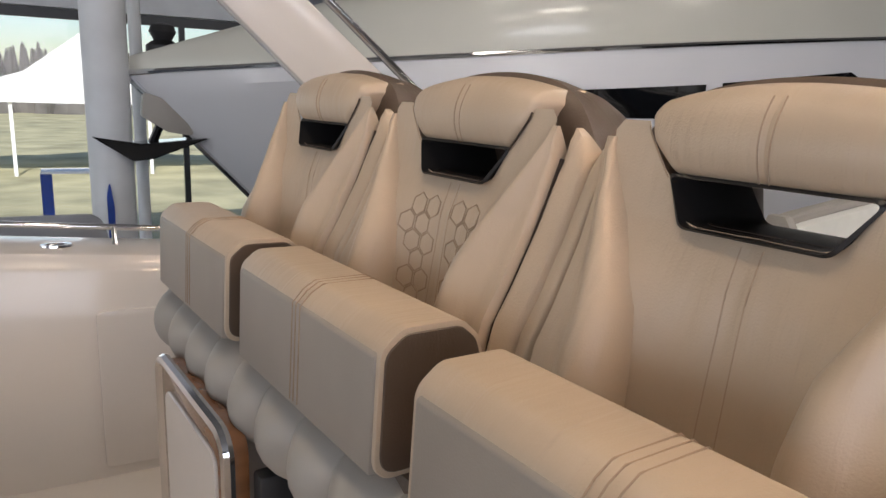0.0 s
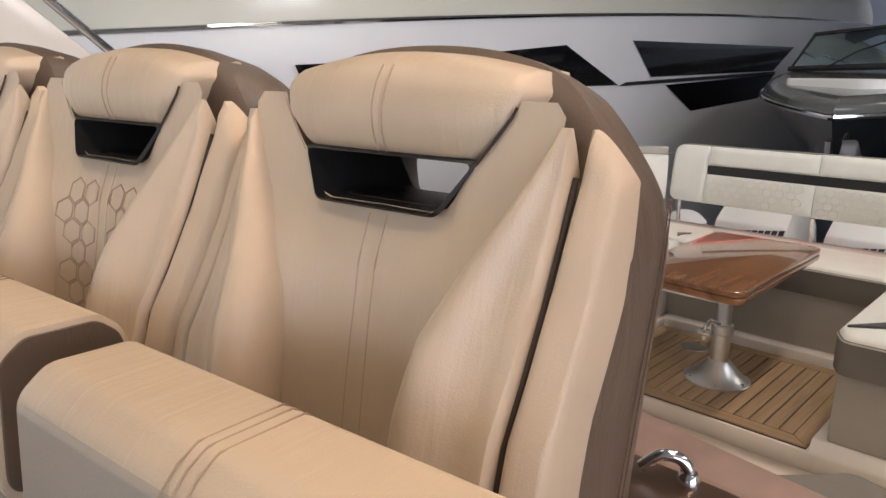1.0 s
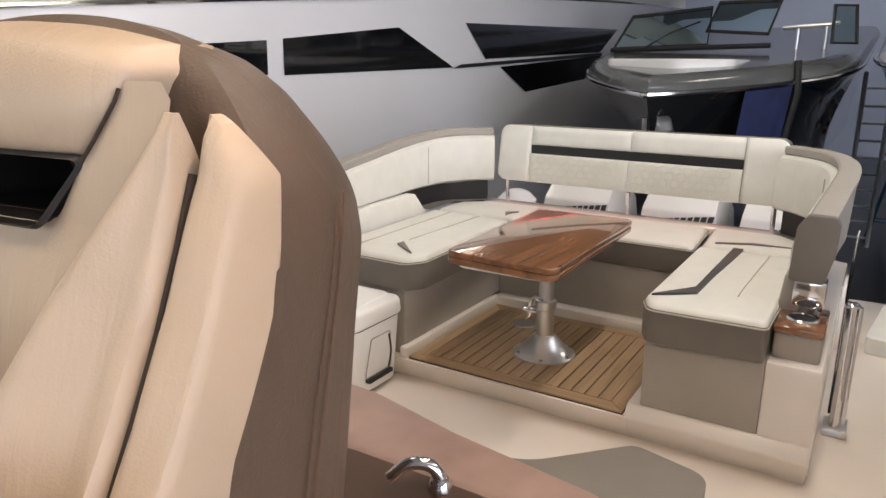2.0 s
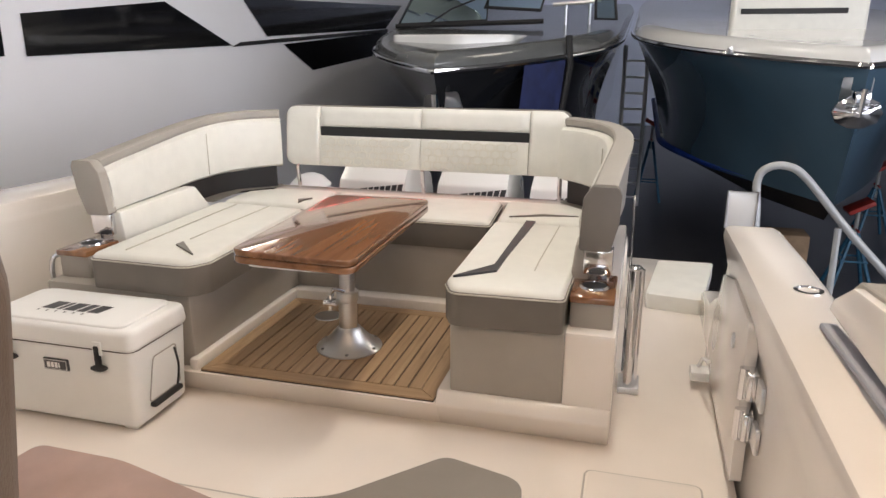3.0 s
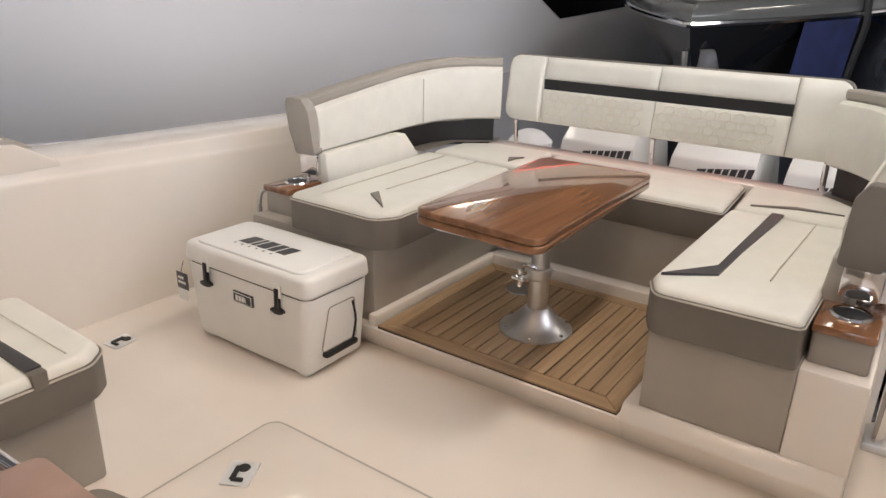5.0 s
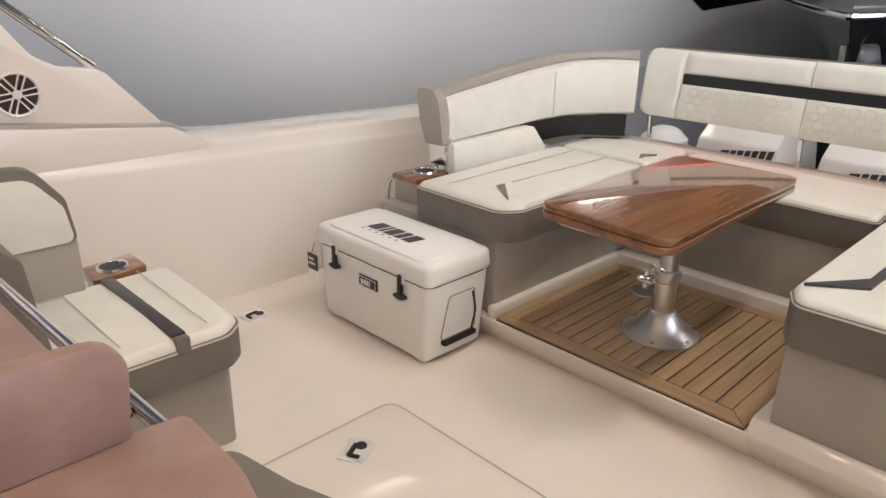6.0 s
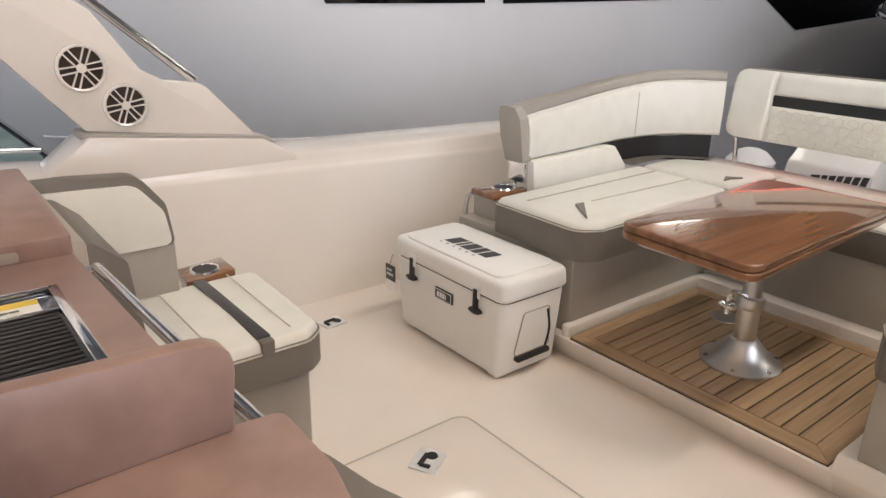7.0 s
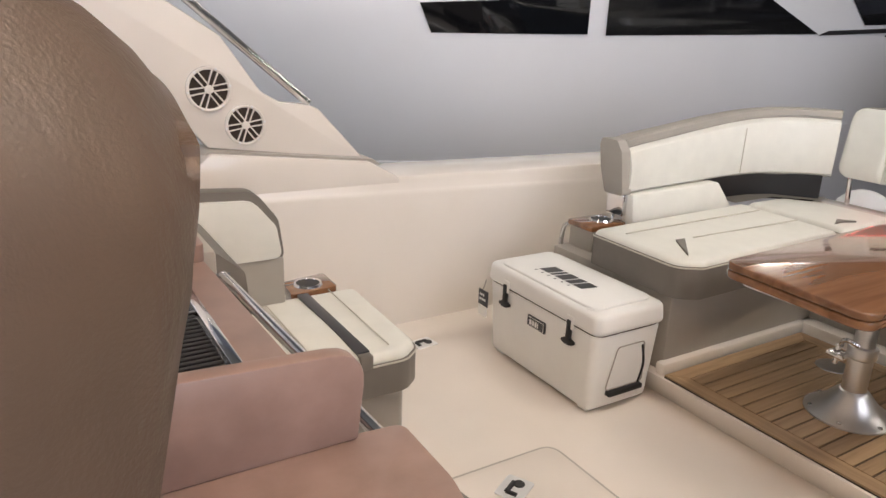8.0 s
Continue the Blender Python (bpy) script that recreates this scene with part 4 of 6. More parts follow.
# side backrests swept round the corners
def back_sweep(sgn):
    f = (lambda y: y) if sgn > 0 else (lambda y: mirror(y) + 0.085)
    line = smooth_path([(0.34, 0.645, 0), (0.75, 0.67, 0), (1.15, 0.69, 0), (1.42, 0.65, 0), (1.60, 0.53, 0), (1.70, 0.40, 0)], 6)
    n = len(line)
    def sweep(sec):
        rows = []
        for i, p in enumerate(line):
            a, b = line[max(0, i - 1)], line[min(n - 1, i + 1)]
            t = (b - a).normalized()
            nr = Vector((-t.y, t.x, 0))
            u = i / (n - 1)
            rows.append([(p.x + nr.x * o + 0.0, f(p.y + nr.y * o), z) for o, z in sec(u)])
        return grid(rows, True, True)
    def lift(u):
        return 0.782 + 0.03 * u, 1.003 + 0.125 * math.sin(min(1, u * 1.25) * math.pi / 2)
    def pad(u):
        b, t = lift(u)
        r = 0.022
        return [(0.075, b), (r, b), (0.004, b + r * 0.6), (-0.004, b + 0.05), (-0.006, (b + t) / 2), (0.004, t - 0.05), (0.014, t - r * 0.7), (0.014 + r, t), (0.085, t)]
    def shell(u):
        b, t = lift(u)
        return [(0.055, b - 0.012), (0.055, t + 0.008), (0.045, t + 0.014), (0.045, t + 0.044), (0.055, t + 0.052), (0.130, t + 0.052), (0.146, t + 0.042), (0.142, t + 0.012), (0.135, t - 0.02), (0.125, b + 0.02), (0.11, b - 0.012)]
    s = put("side_backrest", sweep(shell), PALE, sofa, "taupe-shelled curved side backrest")
    sub("backrest_pad", sweep(pad), IVORY, s, "ivory padded face")
    p0 = line[0]
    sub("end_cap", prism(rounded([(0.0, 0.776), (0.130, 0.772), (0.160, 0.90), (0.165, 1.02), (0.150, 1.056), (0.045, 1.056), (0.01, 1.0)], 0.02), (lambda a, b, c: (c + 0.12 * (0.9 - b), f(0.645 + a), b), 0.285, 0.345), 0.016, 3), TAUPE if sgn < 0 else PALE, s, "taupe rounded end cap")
    sub("seam", tube([(line[14].x, f(line[14].y - 0.007), lift(14 / (n - 1))[0] + 0.02), (line[14].x, f(line[14].y - 0.007), lift(14 / (n - 1))[1] - 0.03)], 0.003, 6), PALESTITCH, s)
    # bracket under the front end, lower lumbar panel, black sheet as the gap's shade
    sub("bracket", box(0.335, 0.42, min(f(0.665), f(0.79)), max(f(0.665), f(0.79)), 0.66, 0.775, 0.008, 2), CHROME, s, "chrome bracket")
    low = prism([(0.36, 0.60), (1.16, 0.62), (1.02, 0.79), (0.36, 0.782)], (lambda a, b, c: (a, f(c + 0.10 * (b - 0.6)), b), 0.61, 0.69), 0.012, 2)
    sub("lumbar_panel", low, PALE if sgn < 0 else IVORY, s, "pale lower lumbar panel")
    sub("slot", grid([[(1.0, f(0.72), 0.64), (1.3, f(0.74), 0.64), (1.55, f(0.66), 0.64), (1.72, f(0.46), 0.64)], [(1.0, f(0.72), 0.79), (1.3, f(0.74), 0.80), (1.55, f(0.66), 0.81), (1.72, f(0.46), 0.81)]]), BLACKVINYL, s, "black sheet painting the shade under the backrest")
    sub("ledge", grid([[(1.15, f(0.60), 0.665), (1.50, f(0.61), 0.665), (1.70, f(0.42), 0.665)], [(1.15, f(0.72), 0.668), (1.58, f(0.70), 0.668), (1.80, f(0.46), 0.668)]]), TAUPE, s)
    return s


back_sweep(1)
back_sweep(-1)

# centre backrest
cb = put("centre_backrest", prism(rounded([(0.392, 0.818), (0.392, 1.212), (-1.522, 1.216), (-1.492, 0.818)], 0.075), (lambda a, b, c: (c + 0.14 * (b - 0.8), a, b), 1.735, 1.80), 0.018, 3), TAUPE, sofa, "cream centre backrest in a taupe shell")
lean = lambda b: 1.732 + 0.14 * (b - 0.8)


def back_pad(name, ya, yb, za, zb, drop, mat_, label, edge=0.12, eu=None, nv=8, nu=24, out=0.03):
    def place(u, v, d):
        z = za + (zb - za) * v
        if name == "side_pad":
            # outer corners rounded off
            k = max(0.0, ((1 - u) if ya > 0 else u) - 0.72) / 0.28
            r = 0.060 * (1 - math.sqrt(max(0.0, 1 - k * k)))
            z = za + r + (zb - za - 2 * r) * v
        return (lean(z) - out - d, ya + (yb - ya) * u, z)
    return sub(name, puffed(place, nu, nv, edge, drop, 0.03 + out, eu), mat_, cb, label)


back_pad("upper_pad", 0.136, -0.562, 1.078, 1.207, 0.020, IVORY, "ivory padded head roll", 0.25, 0.05)
back_pad("upper_pad", -0.565, -1.262, 1.078, 1.210, 0.020, IVORY, "ivory padded head roll", 0.25, 0.05)
back_pad("side_pad", 0.388, 0.139, 0.822, 1.208, 0.022, IVORY, "ivory padded side panel", 0.08, 0.12)
back_pad("side_pad", -1.265, -1.508, 0.820, 1.212, 0.022, IVORY, "ivory padded side panel", 0.08, 0.12)
back_pad("lower_pad", 0.136, -0.562, 0.824, 1.020, 0.012, IVORY, "ivory quilted lower panel", 0.10, 0.03)
back_pad("lower_pad", -0.565, -1.262, 0.822, 1.020, 0.012, IVORY, "ivory quilted lower panel", 0.10, 0.03)
sub("dark_band", box(lean(1.05) - 0.014, lean(1.05) + 0.01, -1.261, 0.138, 1.014, 1.080, 0.004, 1), BLACKVINYL, cb, "black inset band")
# hexagon quilting ridges
def hexes(parent, material, place, nx, nz, w, h, r):
    for j in range(nz):
        for i in range(nx):
            ox = (i + 0.5 * (j % 2)) * w
            oz = j * h * 0.75
            ring = [(ox + 0.42 * w * math.cos(a), oz + 0.45 * h * math.sin(a)) for a in [math.pi / 6 + k * math.pi / 3 for k in range(6)]]
            sub("quilt_ridge", tube([place(a, b) for a, b in ring], r, 5, True), material, parent)


QI = mat("ivory_ridge", (0.72, 0.695, 0.61), 0.5, vary=0.03, bump=0.1)
for ya in (0.085, -0.615):
    hexes(cb, QI, lambda a, b, ya=ya: (lean(0.86 + b) - 0.0320, ya - a, 0.86 + b), 8, 4, 0.074, 0.056, 0.0030)
for yy in (0.33, -0.565, -1.46):
    put("strut", tube([(1.80, yy, 0.64), (1.775, yy, 0.81)], 0.014, 8), CHROME, sofa, "chrome backrest strut")
put("rear_shelf", box(1.70, 1.84, -1.75, 0.62, 0.56, 0.655, 0.015, 2), GEL, sofa, "cream shelf behind the sofa")
put("light_strip", box(1.806, 1.816, -1.46, 0.36, 0.812, 0.822), PINKLED, sofa, "red courtesy light strip", False)
# the moulded transom below
setting("transom", box(1.735, 2.0, -1.9, 0.8, -0.05, 0.40, 0.01), GEL, "cream moulded transom behind the sofa", "transom", True)


def cup_ledge(a, b):
    cy = (a + b) / 2
    s = thing("cup_ledge", (0.28, cy, 0.485), "varnished wooden cup ledge on a taupe box", "cup holder", "cup ledges beside the sofa")
    put("box", box(0.142, 0.44, a, b, 0.485, 0.60, 0.012, 2), PALE, s)
    put("ledge", box(0.128, 0.45, a - 0.004, b + 0.004, 0.60, 0.630, 0.008, 2), TABLEWOOD, s, "varnished wood top")
    put("cup_ring", lathe([(0.050, -0.002), (0.052, 0.006), (0.060, 0.008), (0.064, 0.0)], (0.275, cy, 0.630), 28), CHROME, s, "chrome cup ring")
    put("cup_well", lathe([(0.051, 0.004), (0.048, 0.0035), (0.001, 0.0025)], (0.275, cy, 0.630), 24), BLACK, s, "dark cup well")
    put("pad_eye", tube(smooth_path([(0.41, cy - 0.05, 0.63), (0.41, cy - 0.045, 0.68), (0.41, cy + 0.045, 0.68), (0.41, cy + 0.05, 0.63)], 5), 0.008, 8), CHROME, s)


cup_ledge(0.665, 0.84)
cup_ledge(-1.865, -1.690)
s = thing("grab_rail", (0.12, 0.80, 0.3), "curved chrome grab rail beside the sofa", "rail")
put("tube", tube(smooth_path([(0.17, 0.84, 0.60), (0.15, 0.89, 0.57), (0.15, 0.90, 0.45), (0.17, 0.84, 0.39)], 6), 0.013, 10), CHROME, s)

# ---- table ----
tb = thing("cockpit_table", (0.44, -0.56, TZ), "varnished mahogany folding table on an aluminium pedestal", "table")
TP = rounded([(-0.118, -0.292), (1.025, -0.262), (1.04, -0.835), (-0.150, -0.858)], 0.065, 6)
put("upper_leaf", prism(TP, (XY, 0.7615, 0.790), 0.007, 3), TABLEWOOD, tb)
put("lower_leaf", prism(TP, (XY, 0.729, 0.7595), 0.007, 3), TABLEWOOD, tb)
put("under_frame", prism(rounded([(-0.06, -0.32), (1.0, -0.31), (1.0, -0.785), (-0.06, -0.79)], 0.06), (XY, 0.697, 0.729), 0.008, 2), COOLERW, tb, "white under-frame")
P = (0.455, -0.572, TZ)
put("foot", lathe([(0.166, 0.0), (0.166, 0.006), (0.160, 0.011), (0.138, 0.020), (0.100, 0.056), (0.068, 0.094), (0.056, 0.106), (0.050, 0.110)], P, 40), STEEL, tb, "conical aluminium foot")
put("column", lathe([(0.046, 0.10), (0.046, 0.245), (0.053, 0.250), (0.055, 0.256), (0.055, 0.292), (0.053, 0.298), (0.041, 0.302), (0.039, 0.31), (0.039, 0.57)], P, 32), STEEL, tb, "telescopic aluminium column")
put("clamp", join(box(P[0] - 0.10, P[0] - 0.04, P[1] + 0.02, P[1] + 0.09, TZ + 0.245, TZ + 0.267, 0.006), tube([(P[0] - 0.07, P[1] + 0.06, TZ + 0.215), (P[0] - 0.07, P[1] + 0.06, TZ + 0.295)], 0.011, 8), tube(smooth_path([(P[0] - 0.07, P[1] + 0.05, TZ + 0.295), (P[0] - 0.085, P[1] + 0.03, TZ + 0.33), (P[0] - 0.06, P[1] - 0.01, TZ + 0.315)], 5), 0.01, 8)), CHROME, tb, "clamp lever")
for k in range(6):
    a = k * math.pi / 3 + 0.3
    put("bolt", lathe([(0.011, 0.0), (0.009, 0.006), (0.001, 0.008)], (P[0] + 0.146 * math.cos(a), P[1] + 0.146 * math.sin(a), TZ + 0.014), 10), CHROME, tb)

# ---- cooler ----
CX, CY = -0.172, 0.440
ck = thing("cool_box", (CX, CY, 0), "white moulded cool box with black rubber latches", "cool box")


def tapered(hx0, hy0, hx1, hy1, z0, z1, r, bev):
    lo, hi = stadium(CX, CY, hx0, hy0, r), stadium(CX, CY, hx1, hy1, r)
    bm = grid([[(x, y, z0) for x, y in lo], [(x, y, z1) for x, y in hi]], True, True)
    es = [e for e in bm.edges if abs(e.verts[0].co.z - e.verts[1].co.z) < 1e-6]
    bmesh.ops.bevel(bm, geom=es, offset=bev, segments=3, profile=0.5, affect='EDGES')
    return bm


put("body", tapered(0.172, 0.355, 0.185, 0.378, 0.018, 0.350, 0.045, 0.012), COOLERW, ck)
lid = put("lid", tapered(0.196, 0.392, 0.188, 0.385, 0.352, 0.440, 0.05, 0.022), COOLERW, ck)
sub("lid_crown", prism(stadium(CX, CY, 0.165, 0.33, 0.05), (XY, 0.433, 0.450), 0.008, 3), COOLERW, lid)
put("seal", prism(stadium(CX, CY, 0.180, 0.374, 0.045), (XY, 0.345, 0.356)), GROOVE, ck, "dark lid seam", False)
for sy in (-1, 1):
    for sx in (-1, 1):
        put("foot", box(CX + sx * 0.13 - 0.025, CX + sx * 0.13 + 0.025, CY + sy * 0.30 - 0.03, CY + sy * 0.30 + 0.03, 0.0, 0.03, 0.006), COOLERW, ck)
for yy in (CY - 0.225, CY + 0.225):
    lt = put("latch", prism(rounded([(-0.010, 0.375), (0.010, 0.375), (0.009, 0.295), (0.034, 0.287), (0.036, 0.277), (0.012, 0.270), (-0.012, 0.270), (-0.036, 0.277), (-0.034, 0.287), (-0.009, 0.295)], 0.003), (lambda a, b, c, yy=yy: (c + 0.10 * (0.33 - b) * -0.2, yy + a, b), CX - 0.206, CX - 0.188), 0.003, 2), BLACK, ck, "black rubber T latch")
    sub("recess", box(CX - 0.199, CX - 0.19, yy - 0.022, yy + 0.022, 0.335, 0.392, 0.004), COOLERW, lt)
bd = put("badge", box(CX - 0.1895, CX - 0.180, CY - 0.062, CY + 0.062, 0.242, 0.292, 0.003, 2), LOGO, ck, "dark maker's plate with pale bars")
sub("plate_border", box(CX - 0.1915, CX - 0.1885, CY - 0.055, CY + 0.055, 0.247, 0.287), COOLERW, bd, smooth=False)
sub("plate_field", box(CX - 0.1935, CX - 0.1905, CY - 0.052, CY + 0.052, 0.250, 0.284), LOGO, bd, smooth=False)
sub("plate_bars", bars([0.7, 0.6, 0.6, 0.3], 0.024, lambda a, b: (CX - 0.1945, CY + 0.040 - a, 0.255 + b), 0.0), COOLERW, bd, smooth=False)
# printed mark on the lid: plain slanted bars and a row of small bars
a0 = 0.0
for w_ in (0.95, 0.30, 0.85, 0.60, 0.85):
    sub("printed_bar", bars([w_], 0.066, lambda a, b, a0=a0: (-0.235 + b * 1.25, 0.60 - (a + a0) * 1.05, 0.4512), 0.25), LOGO, lid, "dark printed bar", False)
    a0 += (w_ + 0.16) * 0.066
for k in range(6):
    sub("printed_dot", bars([0.7], 0.013, lambda a, b, k=k: (-0.262 + b, 0.60 - a - 0.045 * k, 0.4512), 0.1), LOGO, lid, "small dark printed bar", False)
# moulded end with rope handle (port end) and its recess
for sy in (-1, 1):
    ye = CY + sy * 0.372
    h = put("handle", box(CX - 0.09, CX + 0.10, ye - 0.016, ye + 0.016, 0.075, 0.098, 0.006, 2), BLACK, ck, "black grip on rope loops")
    sub("rope", tube(smooth_path([(CX + 0.085, ye - sy * 0.006, 0.09), (CX + 0.10, ye + sy * 0.002, 0.18), (CX + 0.075, ye + sy * 0.008, 0.275)], 5), 0.006, 7), BLACK, h)
    sub("end_pocket", prism(rounded([(CX - 0.10, 0.10), (CX + 0.11, 0.10), (CX + 0.085, 0.29), (CX - 0.065, 0.29)], 0.02), (lambda a, b, c: (a, c + sy * 0.075 * (b - 0.018), b), CY + sy * 0.353, CY + sy * 0.361), 0.003, 1), COOLERW, h, "recessed end panel")
    sub("pocket_edge", tube([(a, CY + sy * (0.3615 + 0.075 * (b - 0.018)), b) for a, b in rounded([(CX - 0.10, 0.10), (CX + 0.11, 0.10), (CX + 0.085, 0.29), (CX - 0.065, 0.29)], 0.02)], 0.0028, 5, True), PALE, h)
tg = put("hang_tag", box(CX - 0.205, CX - 0.202, CY + 0.352, CY + 0.432, 0.215, 0.292, 0.001), LOGO, ck, "black hang tag")
sub("tag_panel", box(CX - 0.2055, CX - 0.2025, CY + 0.357, CY + 0.427, 0.165, 0.213), COOLERW, tg, smooth=False)
sub("tag_bars", bars([1.0, 0.8, 1.2], 0.012, lambda a, b: (CX - 0.2065, CY + 0.42 - a, 0.262 + b), 0.0), COOLERW, tg, smooth=False)
sub("tag_bars", bars([1.4, 1.6, 1.0], 0.012, lambda a, b: (CX - 0.2065, CY + 0.42 - a, 0.240 + b), 0.0), COOLERW, tg, smooth=False)
sub("string", tube([(CX - 0.203, CY + 0.40, 0.29), (CX - 0.195, CY + 0.385, 0.345)], 0.0015, 5), BLACK, tg)

for o in ck.children_recursive:
    o.data.transform(Matrix.Translation((CX, CY, 0)) @ Matrix.Diagonal((1.04, 1.03, 1.075, 1)) @ Matrix.Translation((-CX, -CY, 0)))

# ---- deck fittings ----
s = thing("deck_hatch", (-0.95, -0.4, 0), "flush cream deck hatch with rounded corners", "hatch")
HP = stadium(-1.10, -0.43, 0.465, 0.40, 0.06)
put("hatch_groove", prism(stadium(-1.10, -0.43, 0.477, 0.412, 0.07), (XY, -0.004, 0.003)), PALE, s, "shaded hatch joint", False)
put("hatch_lid", prism(HP, (XY, -0.003, 0.008), 0.004, 2), NONSKID, s)


def deck_latch(x, y, z, turn, sc=1.0):
    s = thing("deck_latch", (x, y, z), "square stainless flush deck latch", "latch", "flush deck latches")
    m = Matrix.Translation((x, y, z)) @ Matrix.Rotation(turn, 4, 'Z') @ Matrix.Scale(sc, 4)
    put("plate", moved(prism(stadium(0, 0, 0.052, 0.042, 0.01), (XY, 0.0, 0.004), 0.001, 1), m), SATIN, s)
    put("pull", moved(join(tube([(-0.03, 0.012, 0.005), (0.02, 0.012, 0.005)], 0.008, 6), lathe([(0.018, 0.004), (0.016, 0.007), (0.001, 0.007)], (0.022, -0.004, 0), 14), tube([(-0.03, 0.012, 0.005), (-0.03, -0.02, 0.005)], 0.007, 6)), m), BLACK, s, "dark recessed pull")


deck_latch(-0.929, -0.185, 0.008, 0.5, 1.25)
deck_latch(-0.628, 1.011, 0.0, 0.1, 1.2)
s = thing("fore_hatch", (-0.3, -2.1, 0), "flush cream deck hatch near the gate", "hatch")
put("hatch_groove", prism(stadium(-0.42, -2.02, 0.30, 0.22, 0.04), (XY, -0.004, 0.003)), PALE, s, "shaded hatch joint", False)
put("hatch_lid", prism(stadium(-0.42, -2.02, 0.293, 0.213, 0.036), (XY, -0.003, 0.007), 0.003, 2), NONSKID, s)

# ---- port gate, door post and step ----
s = thing("side_gate", (0.2, -2.35, 0.05), "cream boarding gate panel on stainless hinges", "gate")
put("gate_panel", prism(rounded([(0.98, 0.06), (-0.16, 0.06), (-0.15, 0.68), (0.30, 0.70), (0.62, 0.62)], 0.03), (XZ, -2.365, -2.325), 0.014, 2), GEL, s)
put("lock", lathe([(0.03, 0.0), (0.03, 0.006), (0.012, 0.010), (0.001, 0.010)], (0.10, -2.322, 0.52), 20, "y"), STEEL, s, "round stainless lock")
for zz in (0.487, 0.330):
    h = put("hinge", join(box(-0.24, -0.165, -2.365, -2.330, zz - 0.052, zz + 0.052, 0.006), tube([(-0.20, -2.322, zz - 0.058), (-0.20, -2.322, zz + 0.058)], 0.017, 12)), CHROME, s, "polished stainless hinge")
    sub("hinge_leaf", box(-0.33, -0.245, -2.374, -2.358, zz - 0.045, zz + 0.045, 0.004), STEEL, h)
put("latch_block", join(box(0.70, 0.80, -2.33, -2.24, 0.04, 0.09, 0.01), tube(smooth_path([(0.78, -2.28, 0.09), (0.62, -2.28, 0.2), (0.50, -2.29, 0.24)], 4), 0.009, 7)), WHITE, s, "white latch with cable")
s = thing("gate_post", (0.62, -1.94, 0), "clear acrylic door on stainless posts", "door")
put("post", tube([(0.60, -1.945, 0.03), (0.60, -1.945, 0.62)], 0.020, 12), CHROME, s)
put("post", tube([(0.66, -1.975, 0.03), (0.66, -1.975, 0.60)], 0.014, 10), CHROME, s)
put("cap", lathe([(0.03, 0.0), (0.032, 0.01), (0.02, 0.02), (0.001, 0.022)], (0.60, -1.945, 0.615), 18), CHROME, s)
a = put("acrylic_panel", box(0.68, 1.40, -1.925, -1.913, 0.06, 0.80, 0.004), GLASS, s, "clear acrylic panel", False)
a.visible_shadow = False
put("foot", box(0.56, 0.72, -2.0, -1.90, 0.0, 0.035, 0.006), STEEL, s)
s = thing("step_pad", (2.0, -2.2, 0.0), "ivory padded step cushion by the swim platform", "cushion")
put("cushion", prism(rounded([(1.77, -2.03), (2.52, -2.12), (2.55, -2.50), (1.72, -2.37)], 0.04), (XY, 0.0, 0.10), 0.02, 3), IVORY, s)
put("piping", tube([(1.79, -2.045, 0.085), (2.50, -2.135, 0.085)], 0.006, 6), PALESTITCH, s)
s = thing("ladder_display", (1.5, -2.5, 0.4), "small framed white board by the gate", "sign")
put("board", box(1.40, 1.42, -2.555, -2.405, 0.65, 0.848, 0.006), WHITE, s)
put("frame_rim", tube([(1.398, -2.555, 0.65), (1.398, -2.405, 0.65), (1.398, -2.405, 0.848), (1.398, -2.555, 0.848)], 0.009, 6, True), STEEL, s)
put("stake", tube([(1.41, -2.48, 0.65), (1.41, -2.48, 0.10)], 0.01, 6), STEEL, s)


# ---- outboards ----
def outboard():
    s = thing("outboard_motor", (2.75, 0, -0.2), "white outboard motor with dark side lettering bars", "outboard motor", "outboard motors on the transom")
    sec = [(-0.30, 0.02), (-0.34, 0.35), (-0.30, 0.58), (-0.18, 0.68), (0.25, 0.66), (0.42, 0.52), (0.46, 0.25), (0.38, 0.0)]
    put("cowl", prism(rounded(sec, 0.05), (lambda a, b, c: (2.78 + a, c * (1.0 - 0.28 * max(0, b - 0.3)), b), -0.29, 0.29), 0.05, 3), WHITE, s)
    put("midsection", box(2.6, 3.05, -0.14, 0.14, -0.75, 0.05, 0.05, 3), WHITE, s)
    put("gearcase", tube([(2.45, 0, -0.95), (2.6, 0, -0.95), (3.1, 0, -0.95)], 0.09, 12), WHITE, s)
    put("bracket", box(2.0, 2.5, -0.12, 0.12, -0.4, 0.25, 0.02), BLACK, s, "black clamp bracket")
    put("lettering", bars([0.95, 0.6, 0.65, 0.6, 0.65, 0.65, 0.65], 0.085, lambda a, b: (2.433 - 0.02 * b, 0.10 - a * 0.72, 0.44 + b + 0.10 * a), 0.35), LOGO, s, "dark grey lettering bars", False)
    put("emblem", lathe([(0.03, 0), (0.022, -0.003), (0.001, -0.003)], (2.434, 0.20, 0.36), 16, "x"), LOGO, s)
    return s


